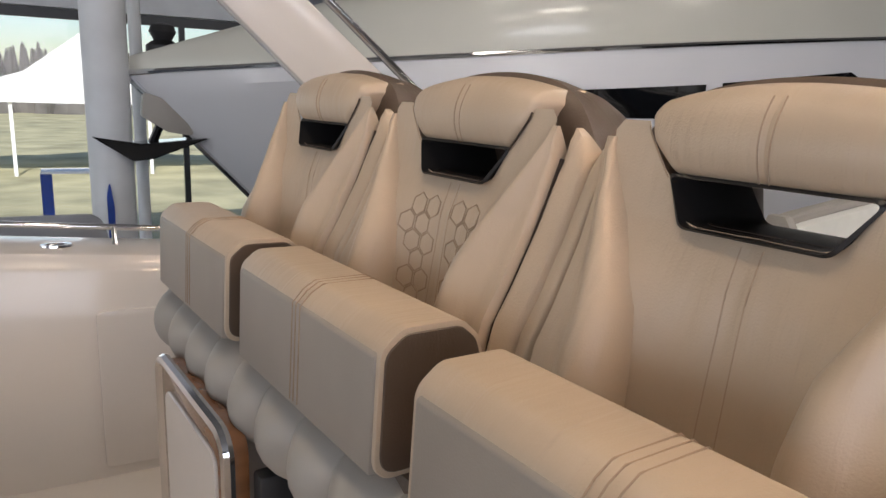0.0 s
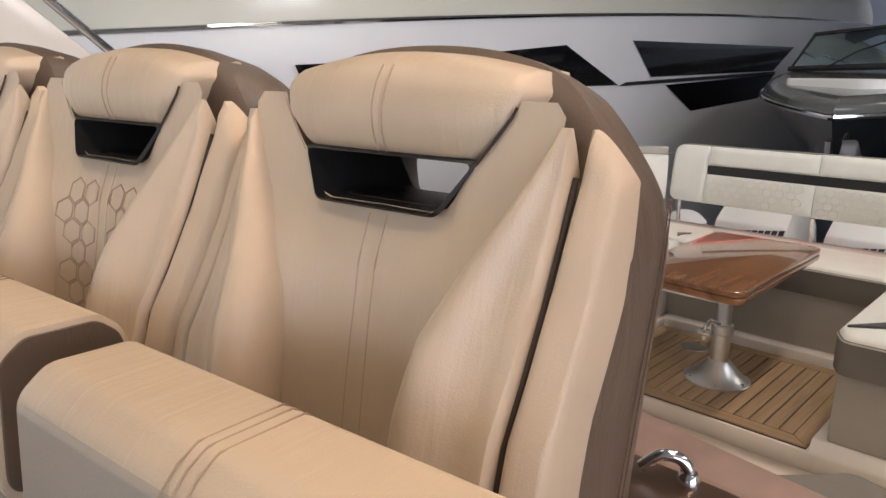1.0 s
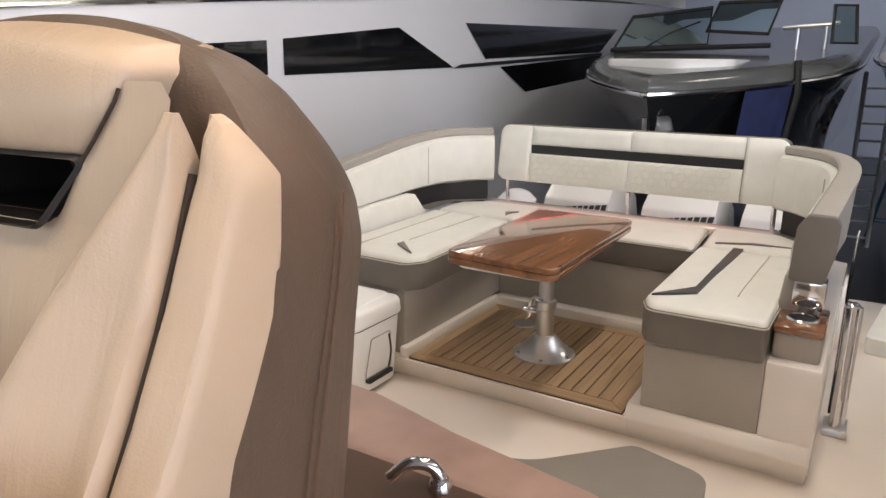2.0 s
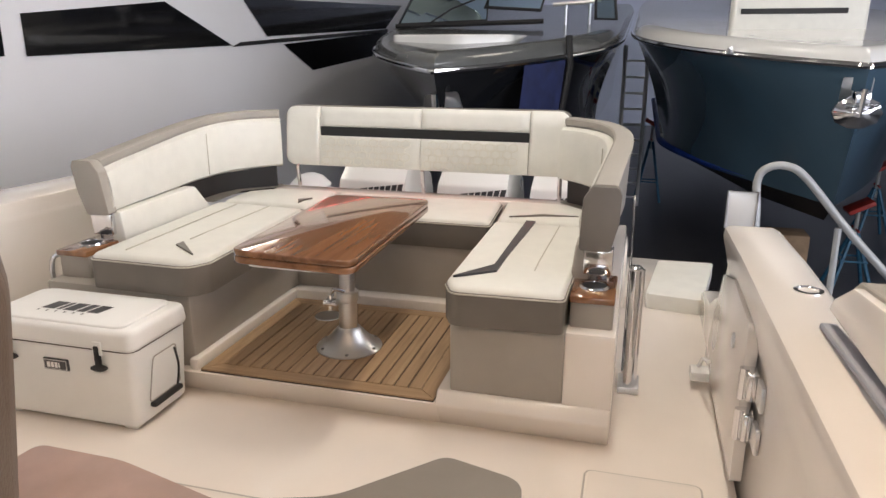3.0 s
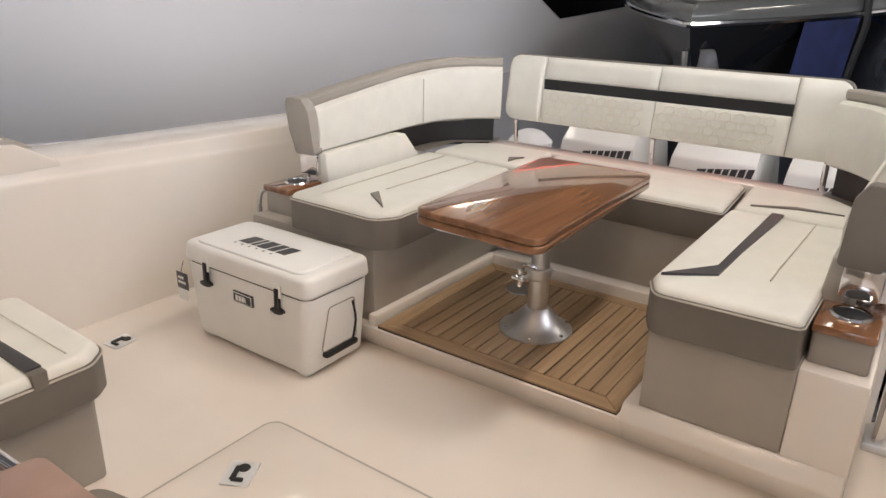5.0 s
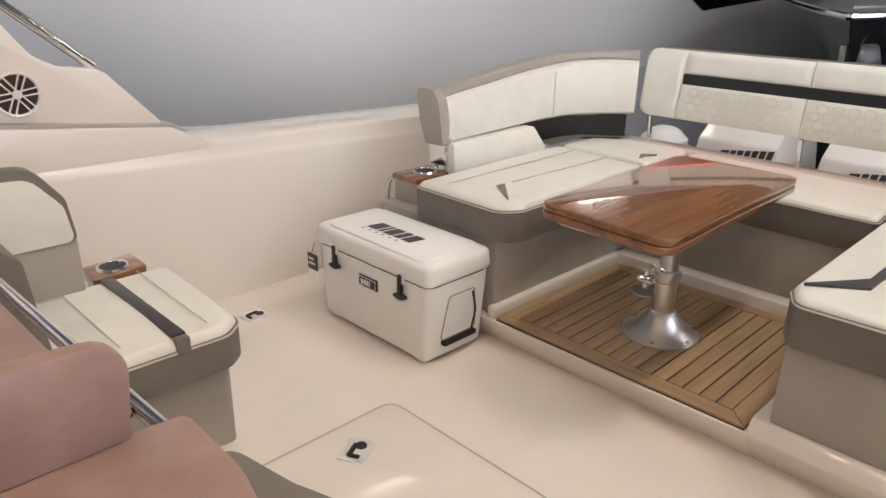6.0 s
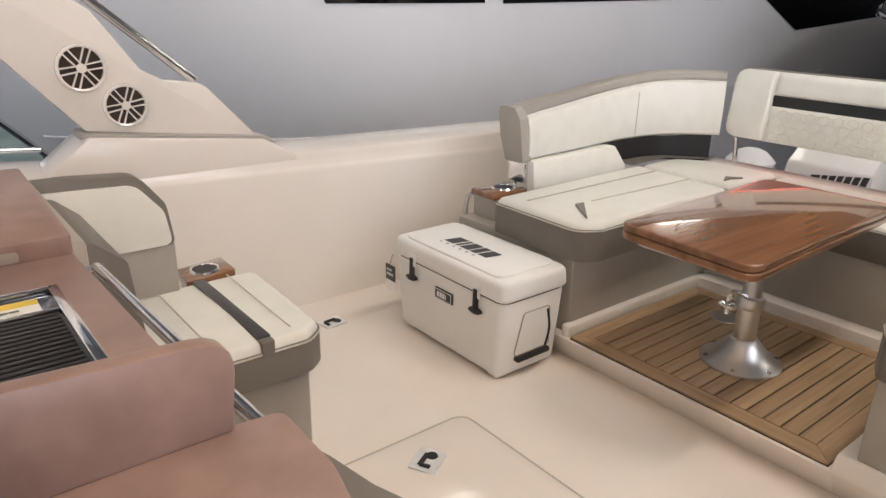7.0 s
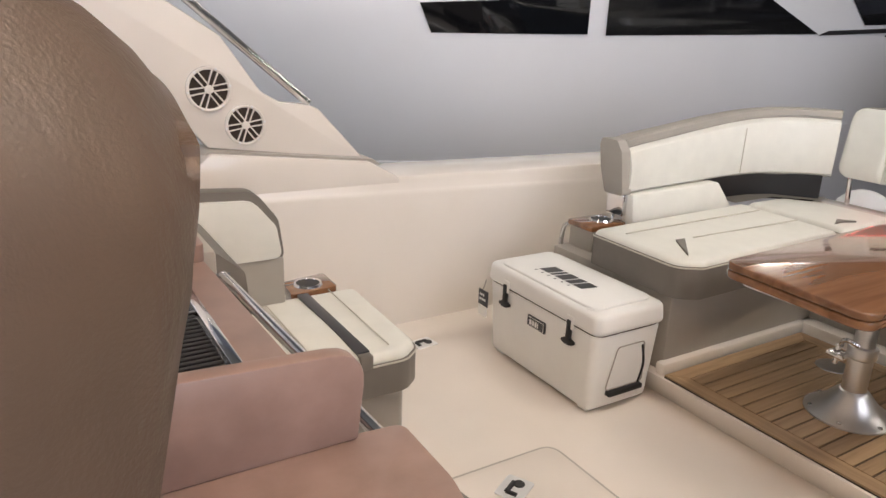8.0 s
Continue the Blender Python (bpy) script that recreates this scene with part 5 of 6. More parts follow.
ob = outboard()
ob.location.y = 0.0
for yy in (-0.74, -1.45):
    copy_thing(ob, pose(2.75, yy, -0.2))
ob.location.y = 0.06
ob.matrix_basis = Matrix.Translation((2.75, 0.06, -0.2))
s = thing("transom_bucket", (2.55, 0.75, 0.3), "pale translucent plastic jug on the swim deck", "jug")
put("jug", lathe([(0.14, 0.30), (0.16, 0.33), (0.16, 0.56), (0.1, 0.62), (0.05, 0.64)], (2.35, 0.52, 0), 20), POSTW, s)
put("stand", box(2.2, 2.5, 0.38, 0.66, -0.03, 0.30, 0.01), GEL, s)


# ---- helm seats ----
def lerp_table(tab, z):
    for (a, p), (b, q) in zip(tab, tab[1:]):
        if z <= b:
            return p + (q - p) * max(0.0, (z - a)) / (b - a)
    return tab[-1][1]


# half widths of the seat's parts at a height: bolster's inner edge, headrest, opening
WI = [(0.98, 0.092), (1.20, 0.088), (1.32, 0.094), (1.40, 0.106), (1.47, 0.138), (1.53, 0.172), (1.58, 0.196), (1.66, 0.206)]
WH = [(1.553, 0.112), (1.575, 0.128), (1.605, 0.148), (1.64, 0.160), (1.668, 0.150)]
WO = [(0.98, 0.064), (1.500, 0.064), (1.507, 0.086), (1.515, 0.092), (1.553, 0.112)]
FW = [(0.95, 0.075), (1.20, 0.080), (1.27, 0.086), (1.33, 0.078), (1.38, 0.055), (1.46, 0.025), (1.55, 0.002), (1.70, 0.0)]
BACK = 0.14
sx = lambda z: BACK * (z - 1.55)      # lean of the seat's front plane


def front(a, z):
    w = lerp_table(WI, z)
    k = min(1.0, abs(a) / w)
    return sx(z) - 0.012 - 0.014 * max(0.0, min(1.0, (1.50 - z) / 0.06)) - 0.016 * k ** 3 * (1.0 if z < 1.45 else max(0.25, 1 - (z - 1.45) / 0.2)) + 0.0034 * math.exp(-(a / 0.012) ** 2) - 0.006 * math.exp(-((z - 1.30) / 0.16) ** 2) + 0.0011 * math.sin(150 * a + 2.5 * math.sin(9 * z)) * max(0.0, min(1.0, (1.50 - z) / 0.05)) * math.exp(-((z - 1.40) / 0.14) ** 2)


def helm_seat():
    s = thing("helm_seat", (0, 0, 0), "tan leather helm seat with padded bolsters", "helm seat", "row of three helm seats")
    out = [(-0.248, 0.95), (0.248, 0.95), (0.248, 1.47), (0.240, 1.53), (0.205, 1.592), (0.165, 1.640), (0.10, 1.664), (0.0, 1.672), (-0.10, 1.664), (-0.165, 1.640), (-0.205, 1.592), (-0.240, 1.53), (-0.248, 1.47)]
    for _ in range(2):
        cut = []
        for p, q in zip(out[2:], out[3:]):
            cut += [(p[0] * 0.75 + q[0] * 0.25, p[1] * 0.75 + q[1] * 0.25), (p[0] * 0.25 + q[0] * 0.75, p[1] * 0.25 + q[1] * 0.75)]
        out = out[:3] + cut + out[-1:]
    F0, F1 = 0.035, 0.172
    ring_o = out
    hole = rounded([(-0.080, 1.500), (0.080, 1.500), (0.114, 1.556), (-0.114, 1.556)], [0.018, 0.018, 0.006, 0.006], 4)

    def fr(a, b, c):
        k = max(0.0, min(1.0, (b - 1.42) / 0.2))
        c2 = c - 0.035 * max(0.0, min(1.0, (1.46 - b) / 0.3)) * max(0.0, min(1.0, (c - 0.06) / 0.08))
        c2 -= lerp_table(FW, b) * max(0.0, min(1.0, (0.14 - c) / 0.08))
        return (c2 + sx(b), a * (1 - 0.25 * k * max(0.0, c - 0.06)), b - 0.24 * k * max(0.0, c - 0.05))

    def ray_hit(poly, c, a):
        d = Vector((math.cos(a), math.sin(a)))
        best = None
        for p, q in zip(poly, poly[1:] + poly[:1]):
            p, q = Vector(p), Vector(q)
            e = q - p
            den = d.x * e.y - d.y * e.x
            if abs(den) < 1e-12:
                continue
            w = p - c
            t = (w.x * e.y - w.y * e.x) / den
            u = (w.x * d.y - w.y * d.x) / den
            if t > 0 and -1e-6 <= u <= 1 + 1e-6 and (best is None or t > best):
                best = t
        return c + d * best
    c0 = Vector((0, 1.524))
    N = 120
    angs = sorted([2 * math.pi * k / N for k in range(N)] + [math.atan2(0.95 - 1.524, s_ * 0.248) % (2 * math.pi) for s_ in (1, -1)])
    prof = [("m", 1.0, 0.145), ("m", 1.0, F0), ("o", 0.022, F0), ("o", 0.006, F0 + 0.006), ("o", -0.004, F0 + 0.015), ("o", -0.008, 0.08), ("o", -0.008, 0.138), ("o", 0.000, F1), ("o", 0.018, 0.218), ("o", 0.036, 0.244), ("o", 0.056, 0.260), ("m", 0.45, 0.268), ("m", 0.78, 0.215), ("m", 1.0, 0.145)]
    rows = []
    for a in angs:
        hp, op = ray_hit(hole, c0, a), ray_hit(ring_o, c0, a)
        d = (op - c0).normalized()
        rows.append([fr(*((op.lerp(hp, inset) if kind == "m" else op - d * inset)), c) for kind, inset, c in prof])
    rows.append(rows[0])
    put("shell", grid(rows), CARAMEL, s, "caramel leather shell, darkened for shade")
    lin = [[fr(a * 0.985, 1.524 + (b - 1.524) * 0.97, c) for a, b in hole] for c in (0.149, 0.07, -0.012, -0.016)]
    rim = [[fr(a * (0.985 + 0.05 * k), 1.524 + (b - 1.524) * (0.97 + 0.12 * k), -0.016 + 0.004 * k) for a, b in hole] for k in (0, 1)]
    put("opening_lining", join(grid(lin, True), grid(rim, True)), BLACKVINYL, s, "black vinyl lined opening")

    # one panel below and beside the opening
    zs = [0.98 + (1.501 - 0.98) * k / 22 for k in range(23)] + [1.507, 1.515, 1.526, 1.540, 1.553, 1.562, 1.575, 1.590, 1.605, 1.618]
    NI, NO = 12, 8
    bm = bmesh.new()
    vs = []
    for z in zs:
        inner = lerp_table(WO, z) if z <= 1.5531 else lerp_table(WH, z) + 0.002
        w = lerp_table(WI, z) + 0.003
        if z > 1.60:
            w = min(w, 0.205 - (z - 1.60) * 0.75)
        w = max(w, inner + 0.003)
        row = []
        for i in range(-NI - NO, NI + NO + 1):
            q = abs(i)
            a = inner * q / NI if q <= NI else inner + (w - inner) * (q - NI) / NO
            a = math.copysign(a, i)
            row.append(bm.verts.new((front(a, z), a, z)))
        vs.append(row)
    mid_ = NI + NO
    for j in range(len(zs) - 1):
        for i in range(2 * mid_):
            if zs[j] >= 1.5009 and abs(i + 0.5 - mid_) < NI:
                continue
            bm.faces.new((vs[j][i], vs[j][i + 1], vs[j + 1][i + 1], vs[j + 1][i]))
    bmesh.ops.delete(bm, geom=[v for v in bm.verts if not v.link_faces], context='VERTS')
    cp = put("centre_panel", bm, TAN, s, "tan leather centre panel")
    for o in (-0.012, 0.012):
        sub("seam", tube([(front(o, z) + 0.0004, o, z) for z in [0.99 + 0.05 * k for k in range(11)]], 0.0010, 5), SEAMTAN, cp)

    # head roll
    def head(u, v, d):
        z = 1.552 + (1.666 - 1.552) * v
        w = lerp_table(WH, z)
        a = 2 * u - 1
        z2 = z - 0.020 * a * a * v
        bul = 0.036 * math.sin(math.pi * min(1.0, 0.16 + 0.84 * v) * 0.88)
        wr = 0.0016 * math.sin(46 * abs(a) + 9 * v) * max(0.0, abs(a) - 0.5) * 2 * max(0.0, 1 - v * 1.6)
        return (sx(z) + 0.002 - bul * (1 - 0.35 * a ** 4) - d + wr + 0.003 * math.exp(-(a / 0.03) ** 2), a * w, z2)
    hr = put("headrest", puffed(head, 64, 20, 0.15, 0.024, 0.09, 0.06), TAN, s, "rounded tan leather headrest")
    for o in (-0.045, 0.045):
        sub("seam", tube([head(0.5 + o * 0.5, v, 0.0004) for v in [0.06 + 0.09 * k for k in range(10)]], 0.0009, 5), SEAMTAN, hr)
    for sg in (-1, 1):
        sub("piping", tube([(front(sg * lerp_table(WH, z), z) - 0.003, sg * (lerp_table(WH, z) + 0.002), z) for z in (1.553, 1.562, 1.572, 1.582, 1.592, 1.602, 1.612)], 0.0016 if sg < 0 else 0.0009, 6), GROOVE if sg < 0 else SEAMTAN, hr)

        # teardrop bolster with a proud inner ridge
        def bol(u, v, d, sg=sg):
            z = 0.98 + (1.596 - 0.98) * v
            a = lerp_table(WI, z)
            b = 0.2095
            a = min(a, b - 0.004)
            fade = 1.0 if z < 1.36 else max(0.0, 1 - ((z - 1.36) / 0.23) ** 1.4)
            ridge = 0.024 + 0.064 * fade * math.exp(-((u - 0.24) / 0.36) ** 2)
            dd = d * min(1.0, (b - a) / 0.05)
            if d < -0.03:
                dd = d * (1 - 0.85 * max(0.0, (z - 1.45) / 0.146) ** 2)
            return (sx(z) - ridge - lerp_table(FW, z) * (0.2 + 0.8 * u) - dd, sg * (a + (b - a) * u), z)
        put("bolster", puffed(bol, 18, 44, 0.03, 0.020, 0.06, 0.14), TAN, s, "tan leather side bolster")
        put("groove", tube([(sx(z) - 0.002 - lerp_table(FW, z), sg * 0.212, z) for z in [0.98 + 0.057 * k for k in range(11)]], 0.0034, 6), GROOVE, s, "dark recessed groove")

        # outer wing with a pointed top
        def flap(u, v, d, sg=sg):
            z = 0.98 + (1.594 - 0.048 * u ** 1.6 - 0.98) * v
            k = max(0.0, (z - 1.42) / 0.174)
            a = 0.2145 + 0.003 * k
            b = 0.2545 - 0.004 * k
            dd = d * (1 - 0.75 * k * k) if d < -0.03 else d * (1 - 0.4 * k)
            return (sx(z) - 0.012 + 0.012 * u * u + 0.012 * k ** 3 - lerp_table(FW, z) - dd, sg * (a + (b - a) * u), z)
        put("side_wing", puffed(flap, 14, 40, 0.02, 0.012, 0.075, 0.20), TAN, s, "tan leather outer wing")
        for c in (0.128, 0.136):
            put("side_seam", tube([fr(sg * 0.2566, z, c) for z in [0.98 + 0.05 * k for k in range(12)]], 0.0008, 5), SEAMBROWN, s)
    put("seat_cushion", box(-0.26, 0.06, -0.24, 0.24, 0.955, 1.04, 0.02, 2), CARAMEL, s, "tan seat cushion")
    return s


HELM = Matrix.Translation((-2.565, -0.752, -0.004)) @ Matrix.Rotation(radians(6.6), 4, 'Z')
seat_a = helm_seat()
for o in seat_a.children_recursive:
    o.data.transform(Matrix.Diagonal((1, 1.075, 1, 1)))
seat_b = copy_thing(seat_a, HELM @ Matrix.Translation((0, 0, 0.008)))
seat_c = copy_thing(seat_a, HELM @ Matrix.Translation((0, 0.535, 0.016)))
seat_a.matrix_basis = HELM @ Matrix.Translation((0.012, -0.532, 0))
tagged(seat_b, "tan leather helm seat with hexagon quilted centre panel")
# quilting on the middle seat
for half_ in (-1, 1):
    for j in range(15):
        for i in range(3):
            oz = 1.005 + j * 0.0315
            oy = half_ * (0.034 + 0.037 * i + (0.0185 if j % 2 else 0.0))
            if abs(oy) > lerp_table(WI, oz) - 0.020 or (oz > 1.474 and abs(oy) < 0.11):
                continue
            ring = [(oy + 0.0185 * math.cos(math.pi / 6 + k * math.pi / 3), oz + 0.0195 * math.sin(math.pi / 6 + k * math.pi / 3)) for k in range(6)]
            part("quilt_ridge", tube([(front(a, z) + 0.0002, a * 1.075, z) for a, z in ring], 0.0015, 5, True), STITCH, seat_b)

# flip-up thigh bolsters in front of the seats
def thigh_bolster():
    s = thing("thigh_bolster", (0, 0, 0), "raised tan leather thigh bolster with triple seam", "cushion", "thigh bolsters before the helm seats")
    b = put("cushion", prism(rounded([(-0.332, 1.185), (-0.13, 1.185), (-0.185, 1.350), (-0.21, 1.372), (-0.295, 1.374), (-0.325, 1.350)], 0.030, 6), (XZ, -0.24, 0.24), 0.020, 4), TAN, s)
    for o in (-0.020, -0.006, 0.006):
        sub("seam", tube([(-0.3355, o, 1.20), (-0.3290, o, 1.345), (-0.312, o, 1.3632), (-0.294, o, 1.3735), (-0.212, o, 1.3725), (-0.190, o, 1.354)], 0.0010, 5), STITCH, b)
    prof = rounded([(-0.332, 1.185), (-0.13, 1.185), (-0.185, 1.350), (-0.21, 1.372), (-0.295, 1.374), (-0.325, 1.350)], 0.030, 6)
    # thin sheet that colours the front face as if in cool shade
    sub("front_shade", prism([(-0.3350, 1.192), (-0.3290, 1.342), (-0.320, 1.348), (-0.322, 1.190)], (XZ, -0.232, 0.232), 0.003, 2), FRONTSHADE, b, "leather front face with its grey shade painted in")
    # browner ends: the shade on the tan cushion's sides put into colour
    for ya, yb in ((-0.2425, -0.225), (0.225, 0.2425)):
        sub("end_panel", prism([(-0.24 + (a + 0.24) * 0.93, 1.28 + (b - 1.28) * 0.92) for a, b in prof], (XZ, ya, yb), 0.003, 1), CARAMEL, b, "leather end panel with its brown shade painted in")
    return s


tb0 = thigh_bolster()
for ly in (-0.045, 0.51):
    copy_thing(tb0, HELM @ Matrix.Translation((0, ly, 0)))
tb0.matrix_basis = HELM @ Matrix.Translation((-0.02, -0.63, 0))

# base under the seats
sb_ = thing("seat_base", (0, 0, 0), "cream helm seat base with ribbed vinyl front", "seat base")
put("cabinet", box(-0.27, 0.22, -0.83, 0.80, 0.0, 0.952, 0.02, 2), GEL, sb_)
put("seat_deck", box(-0.29, 0.12, -0.83, 0.80, 1.045, 1.182, 0.02, 2), CARAMEL, sb_)
for k in range(12):
    ya = 0.80 - 0.136 * k
    put("rib", grid([[(-0.275 - (0.066 + 0.014 * math.sin(math.pi * j / 8)) * math.sin(a) * (0.80 + 0.20 * math.sin(math.pi * j / 8)), ya - 0.136 * j / 8, 1.095 + 0.080 * math.cos(a) * (0.86 + 0.14 * math.sin(math.pi * j / 8))) for a in [math.pi * i / 12 for i in range(13)]] for j in range(9)]), PALE, sb_, "grey vinyl rib")
sb_.matrix_basis = HELM
sf = thing("folding_footrest", (0, 0, 0), "folded footrest with chrome edge and wood border", "footrest")
FR = [(0.60, 0.08), (0.14, 0.08), (0.14, 1.065), (0.60, 1.065)]
put("board", prism(rounded(FR, 0.05), (lambda a, b, c: (c, a, b), -0.375, -0.335), 0.006, 2), TABLEWOOD, sf, "varnished wood border")
put("inlay", prism(rounded([(0.545, 0.14), (0.195, 0.14), (0.195, 1.01), (0.545, 1.01)], 0.04), (lambda a, b, c: (c, a, b), -0.381, -0.37), 0.003, 1), GEL, sf, "cream inlay")
put("edge", tube([(-0.374, a, b) for a, b in rounded(FR, 0.05)], 0.013, 8, True), CHROME, sf, "chrome edge")
put("catch", lathe([(0.016, 0.0), (0.014, -0.008), (0.001, -0.010)], (-0.381, 0.37, 0.80), 14, "x"), BLACK, sf)
put("arm", box(-0.34, -0.265, 0.08, 0.12, 0.30, 1.01, 0.008), BLACK, sf, "dark hinge arm")
put("stay", box(-0.34, -0.265, 0.58, 0.61, 0.0, 0.6, 0.008), STEEL, sf)
sf.matrix_basis = HELM

# ---- wet bar behind the helm seats ----
wb = thing("wet_bar", (-2.15, -0.75, 0), "wet bar with pink-grey solid surface counter", "wet bar")
CT = [(-2.33, -1.70), (-1.97, -1.70), (-1.925, -1.42), (-1.875, -1.22), (-1.872, -1.072), (-1.940, -1.066), (-1.958, -0.245), (-2.33, -0.245)]
put("cabinet", prism([(-2.33, -1.68), (-2.06, -1.68), (-2.0, -1.2), (-2.08, -0.26), (-2.12, 0.5), (-2.33, 0.5)], (XY, 0.035, 1.046)), GEL, wb, smooth=False)
ct = put("countertop", prism(rounded(CT, [0, 0.04, 0.2, 0.2, 0.02, 0, 0, 0]), (XY, 1.046, 1.080), 0.004, 2), STONE, wb, "pink-grey stone counter")
put("upstand", prism(rounded([(-2.33, 1.08), (-1.945, 1.08), (-1.930, 1.213), (-2.33, 1.232)], [0, 0, 0.05, 0]), (XZ, -1.080, -1.050), 0.004, 2), STONE, wb, "stone upstand with rounded corner")
put("raised_counter", prism(rounded([(-2.36, -0.25), (-1.955, -0.25), (-1.94, 0.48), (-2.36, 0.48)], 0.02), (XY, 1.078, 1.122), 0.004, 2), STONE, wb, "raised stone counter")
put("counter_edge", box(-1.99, -1.925, -0.235, 0.45, 1.02, 1.10, 0.015, 2), PALE, wb, "taupe end panel")
put("handle_recess", prism(rounded([(-2.33, 1.083), (-2.06, 1.083), (-2.06, 1.106), (-2.33, 1.106)], 0.01), (XZ, -0.2515, -0.249)), PALE, wb, "shallow pull recess", False)
# grill with its glass cover
gr = put("grill_frame", join(box(-2.33, -2.036, -0.455, -0.440, 1.078, 1.092, 0.003), box(-2.046, -2.026, -1.02, -0.44, 1.078, 1.092, 0.003), box(-2.33, -2.046, -0.555, -0.545, 1.078, 1.088, 0.002)), CHROME, wb, "polished grill frame")
sub("grill_cover", box(-2.33, -2.046, -1.02, -0.455, 1.076, 1.082), BLACKGLASS, gr, "black glass grill cover", False)
for k in range(26):
    sub("slat", box(-2.32, -2.050, -0.570 - 0.0172 * k, -0.562 - 0.0172 * k, 1.080, 1.0865, 0.002, 1), BLACK, gr)
sub("warning_label", box(-2.15, -2.07, -0.535, -0.475, 1.0835, 1.0845), COOLERW, gr, "warning label with yellow head", False)
sub("warning_label", box(-2.15, -2.07, -0.502, -0.478, 1.0848, 1.0856), YELLOW, gr, "", False)
sub("label_bars", bars([3.0, 2.0], 0.008, lambda a, b: (-2.145 + a, -0.525 + b, 1.0862), 0.0), LOGO, gr, "", False)
put("rail", tube([(-1.916, -0.24, 1.035), (-1.884, -1.035, 1.035)], 0.012, 10), CHROME, wb, "chrome towel rail")
for yy in (-0.24, -0.95):
    put("rail_post", tube([(-2.10, yy, 1.032), (-1.900, yy, 1.034)], 0.008, 8), CHROME, wb)
# sink
sk = put("sink", prism(stadium(-2.170, -1.43, 0.125, 0.175, 0.06), (XY, 1.076, 1.0835), 0.002, 1), STONE, wb, "rounded sink rim")
# flat plate; its dark brown paints the recess and its reflection
sub("basin", prism(stadium(-2.170, -1.43, 0.110, 0.158, 0.05), (XY, 1.078, 1.0845)), BASIN, sk, "flat steel basin with brown reflection and shade painted in")
put("tap", join(tube(smooth_path([(-2.076, -1.485, 1.08), (-2.076, -1.485, 1.102), (-2.083, -1.472, 1.120), (-2.098, -1.448, 1.122), (-2.112, -1.425, 1.100)], 6), 0.0095, 10), lathe([(0.018, 0), (0.018, 0.012), (0.013, 0.02)], (-2.076, -1.485, 1.08), 16)), CHROME, wb, "chrome swan-neck tap")
for o in wb.children_recursive:
    o.data.transform(Matrix.Translation((0, 0, -0.035)))
# grey seat back of an aft-facing seat behind the bar
s = thing("aft_seat_back", (-1.7, -1.36, 0), "taupe rounded back of an aft-facing seat", "seat")
put("backrest", prism(rounded([(-1.86, -0.92), (-1.72, -0.85), (-1.69, -1.02), (-1.56, -1.40), (-1.375, -1.57), (-1.42, -1.74), (-1.86, -1.76)], [0.02, 0.04, 0.1, 0.15, 0.04, 0.06, 0.02], 6), (XY, 0.42, 0.80), 0.03, 4), TAUPE, s)
put("plinth", box(-1.93, -1.62, -1.7, -1.1, 0.0, 0.46, 0.03), GEL, s)

# ---- starboard lounge seat ----
lg = thing("lounge_seat", (-1.5, 0.4, 0), "cream and taupe lounge seat with dark stripe", "seat")
put("plinth", prism(rounded([(-1.95, 0.20), (-1.19, 0.17), (-1.17, 0.72), (-1.95, 0.72)], 0.03), (XY, 0.0, 0.36), 0.01, 2), PALE, lg, "pale taupe plinth")
LP = [(-1.95, 0.095), (-1.23, 0.085), (-1.152, 0.15), (-1.138, 0.73), (-1.95, 0.715)]
lc = seat_pad(LP, [0.02, 0.08, 0.08, 0.04, 0.02], 0.352, 0.47, 0.512, lg)
sub("stripe", box(-1.405, -1.360, 0.115, 0.700, 0.508, 0.5215, 0.002), LOGO, lc, "dark grey stripe")
sub("stripe_drop", box(-1.4045, -1.3605, 0.083, 0.12, 0.46, 0.515, 0.002), TAUPE, lc)
sub("seam", tube([(-1.28, 0.13, 0.520), (-1.27, 0.70, 0.520)], 0.0025, 5), PALESTITCH, lc)
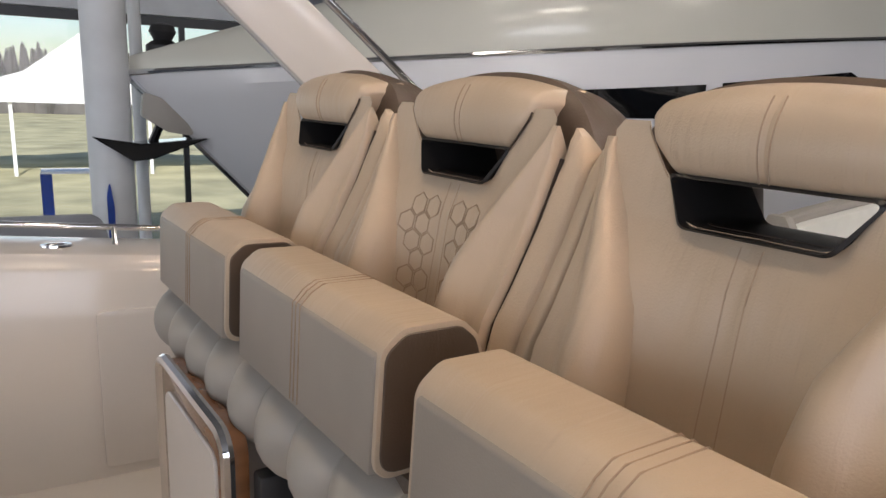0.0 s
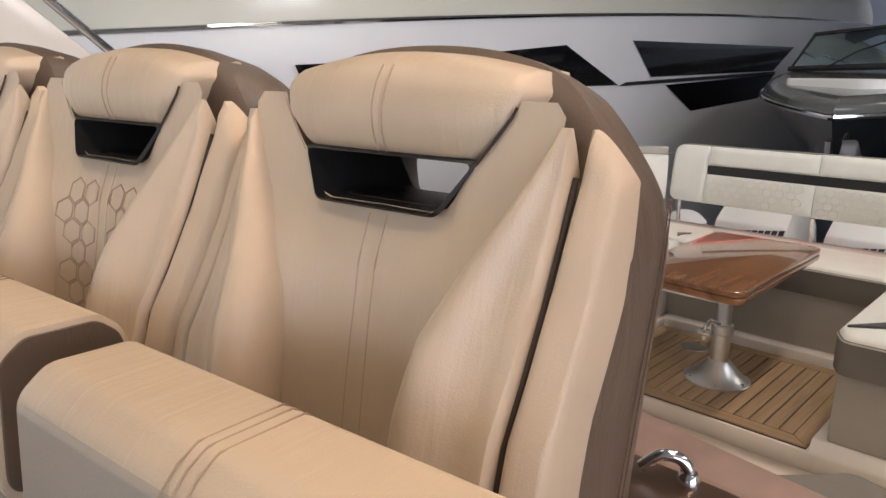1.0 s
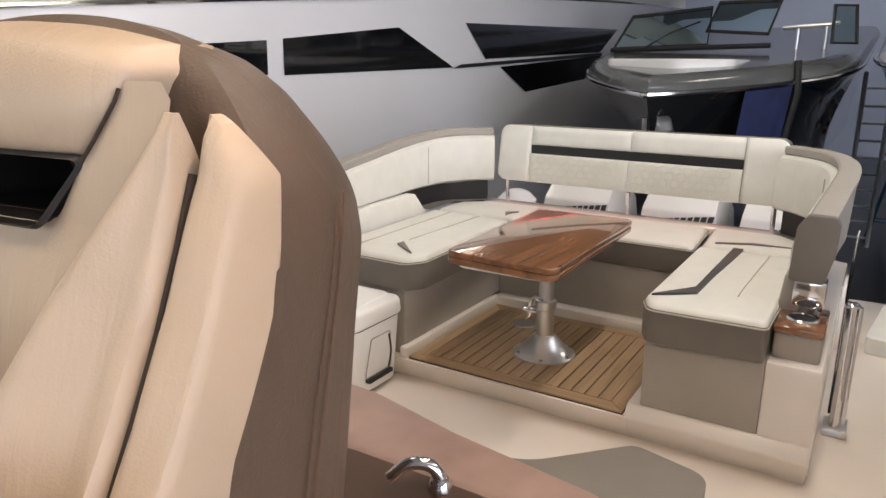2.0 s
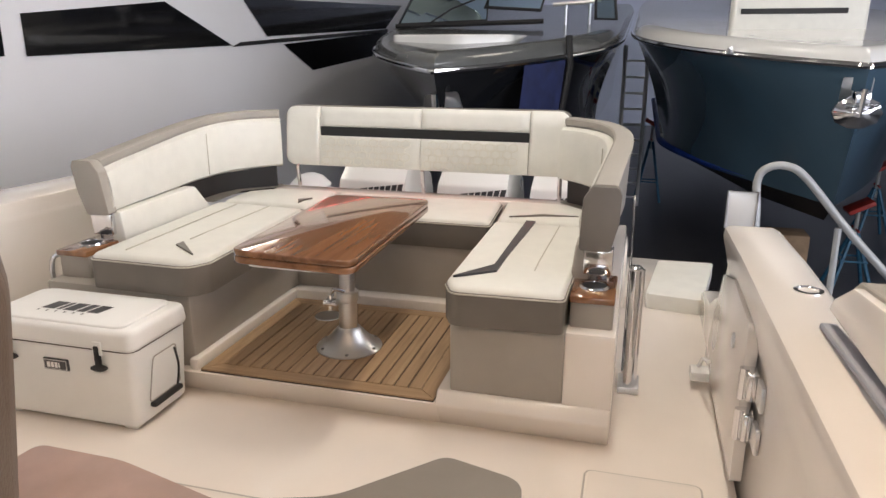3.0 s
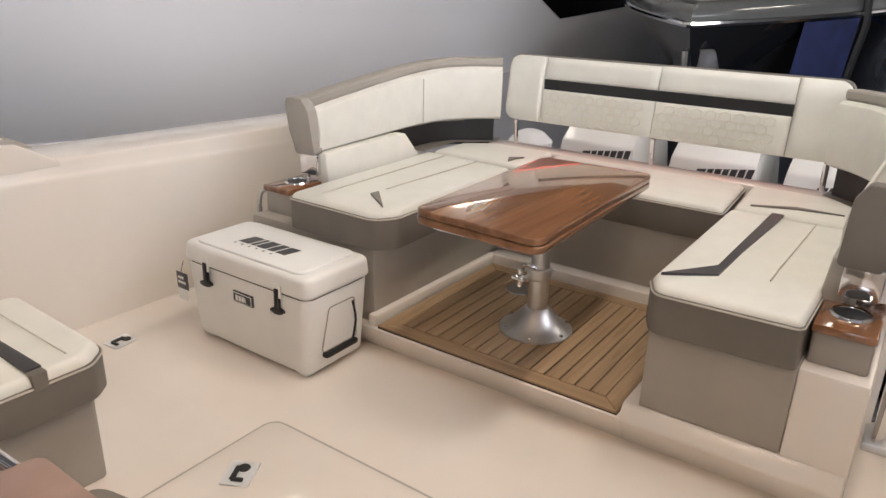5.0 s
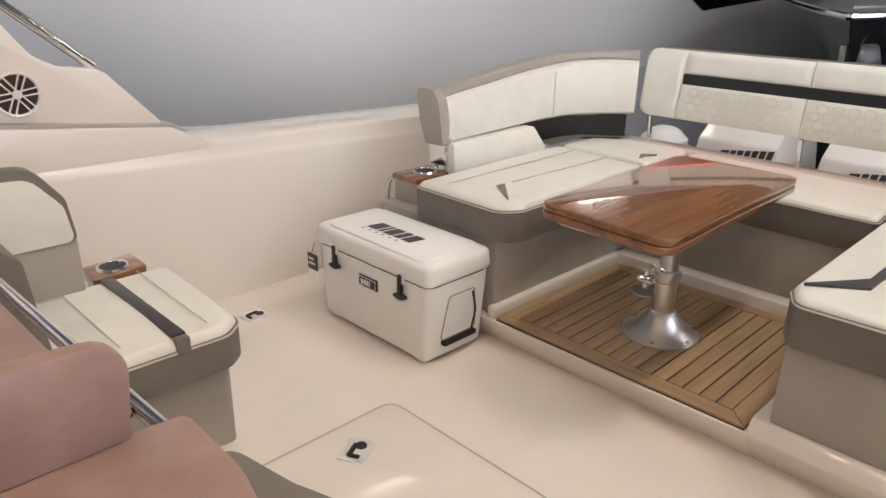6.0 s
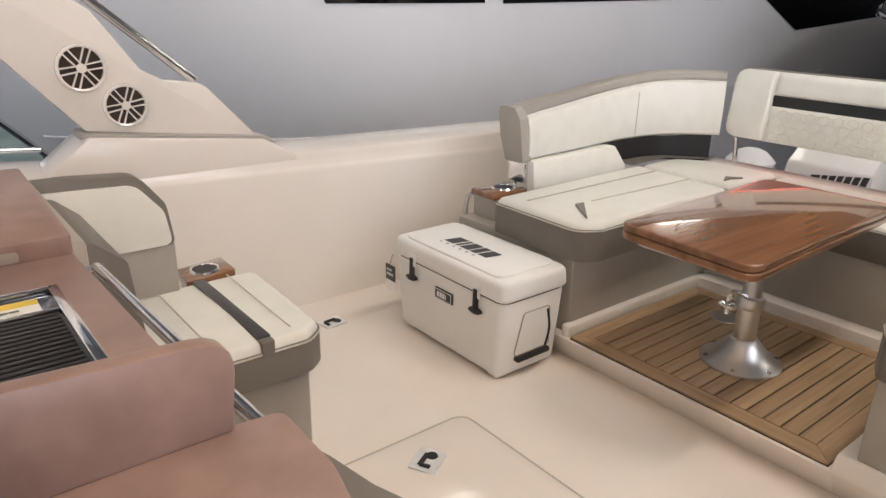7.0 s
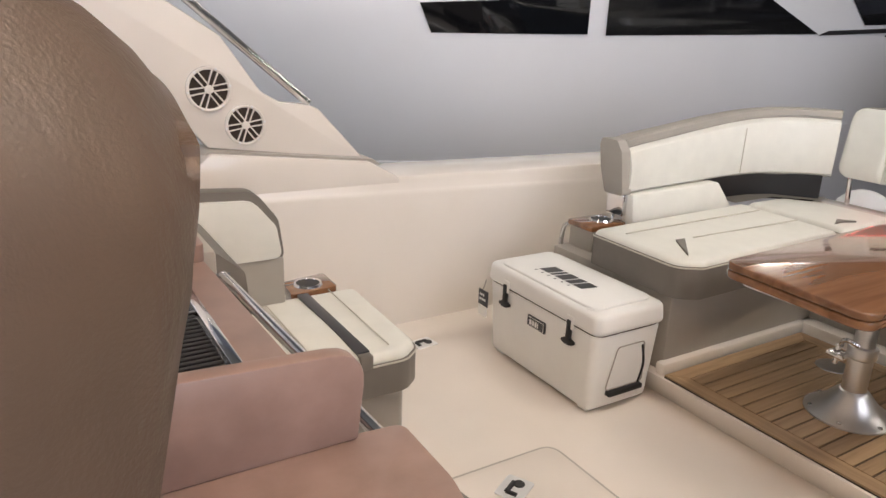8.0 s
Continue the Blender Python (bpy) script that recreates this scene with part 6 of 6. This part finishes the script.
sub("seam", tube([(-1.55, 0.15, 0.521), (-1.55, 0.64, 0.521), (-1.9, 0.64, 0.521)], 0.0025, 5), PALESTITCH, lc)
PB = rounded([(-1.98, 0.70), (-1.47, 0.70), (-1.49, 0.83), (-1.575, 0.935), (-1.78, 0.945), (-1.98, 0.95)], [0, 0.03, 0.06, 0.08, 0.02, 0], 6)
bk = put("side_backrest", prism(rounded([(-1.98, 0.69), (-1.455, 0.69), (-1.475, 0.85), (-1.56, 0.965), (-1.78, 0.98), (-1.98, 0.98)], [0, 0.03, 0.07, 0.08, 0.02, 0], 6), (XZ, 0.685, 0.76), 0.012, 3), TAUPE, lg, "taupe-edged side backrest")
sub("backrest_pad", prism(PB, (XZ, 0.665, 0.70), 0.014, 3), IVORY, bk, "pale padded face")
put("lower_pad", box(-1.95, -1.46, 0.675, 0.74, 0.50, 0.70, 0.012, 2), PALE, lg, "pale lower lumbar pad")
fb = put("forward_backrest", prism(rounded([(-1.97, 0.50), (-1.72, 0.50), (-1.745, 0.70), (-1.76, 0.86), (-1.84, 0.93), (-1.97, 0.95)], [0, 0.03, 0.03, 0.03, 0.04, 0]), (XZ, 0.14, 0.68), 0.015, 3), TAUPE, lg, "taupe forward backrest")
sub("piping", tube([(-1.735, 0.15, 0.52), (-1.752, 0.15, 0.70), (-1.765, 0.15, 0.85)], 0.006, 6), BLACK, fb)
s = thing("cup_board", (-1.29, 0.87, 0.5), "varnished wooden cup holder board by the lounge seat", "cup holder")
put("board", prism(rounded([(-1.415, 0.735), (-1.205, 0.765), (-1.20, 0.935), (-1.40, 0.90)], 0.015), (XY, 0.462, 0.506), 0.006, 2), TABLEWOOD, s)
put("cup_ring", lathe([(0.048, 0.0), (0.050, 0.007), (0.058, 0.009), (0.062, 0.0)], (-1.310, 0.832, 0.506), 28), CHROME, s, "chrome cup ring")
put("cup_well", lathe([(0.049, 0.005), (0.046, 0.0034), (0.001, 0.004)], (-1.310, 0.832, 0.506), 24), BLACK, s, "dark cup well")
put("box", box(-1.39, -1.215, 0.77, 0.90, 0.0, 0.463, 0.01), PALE, s)
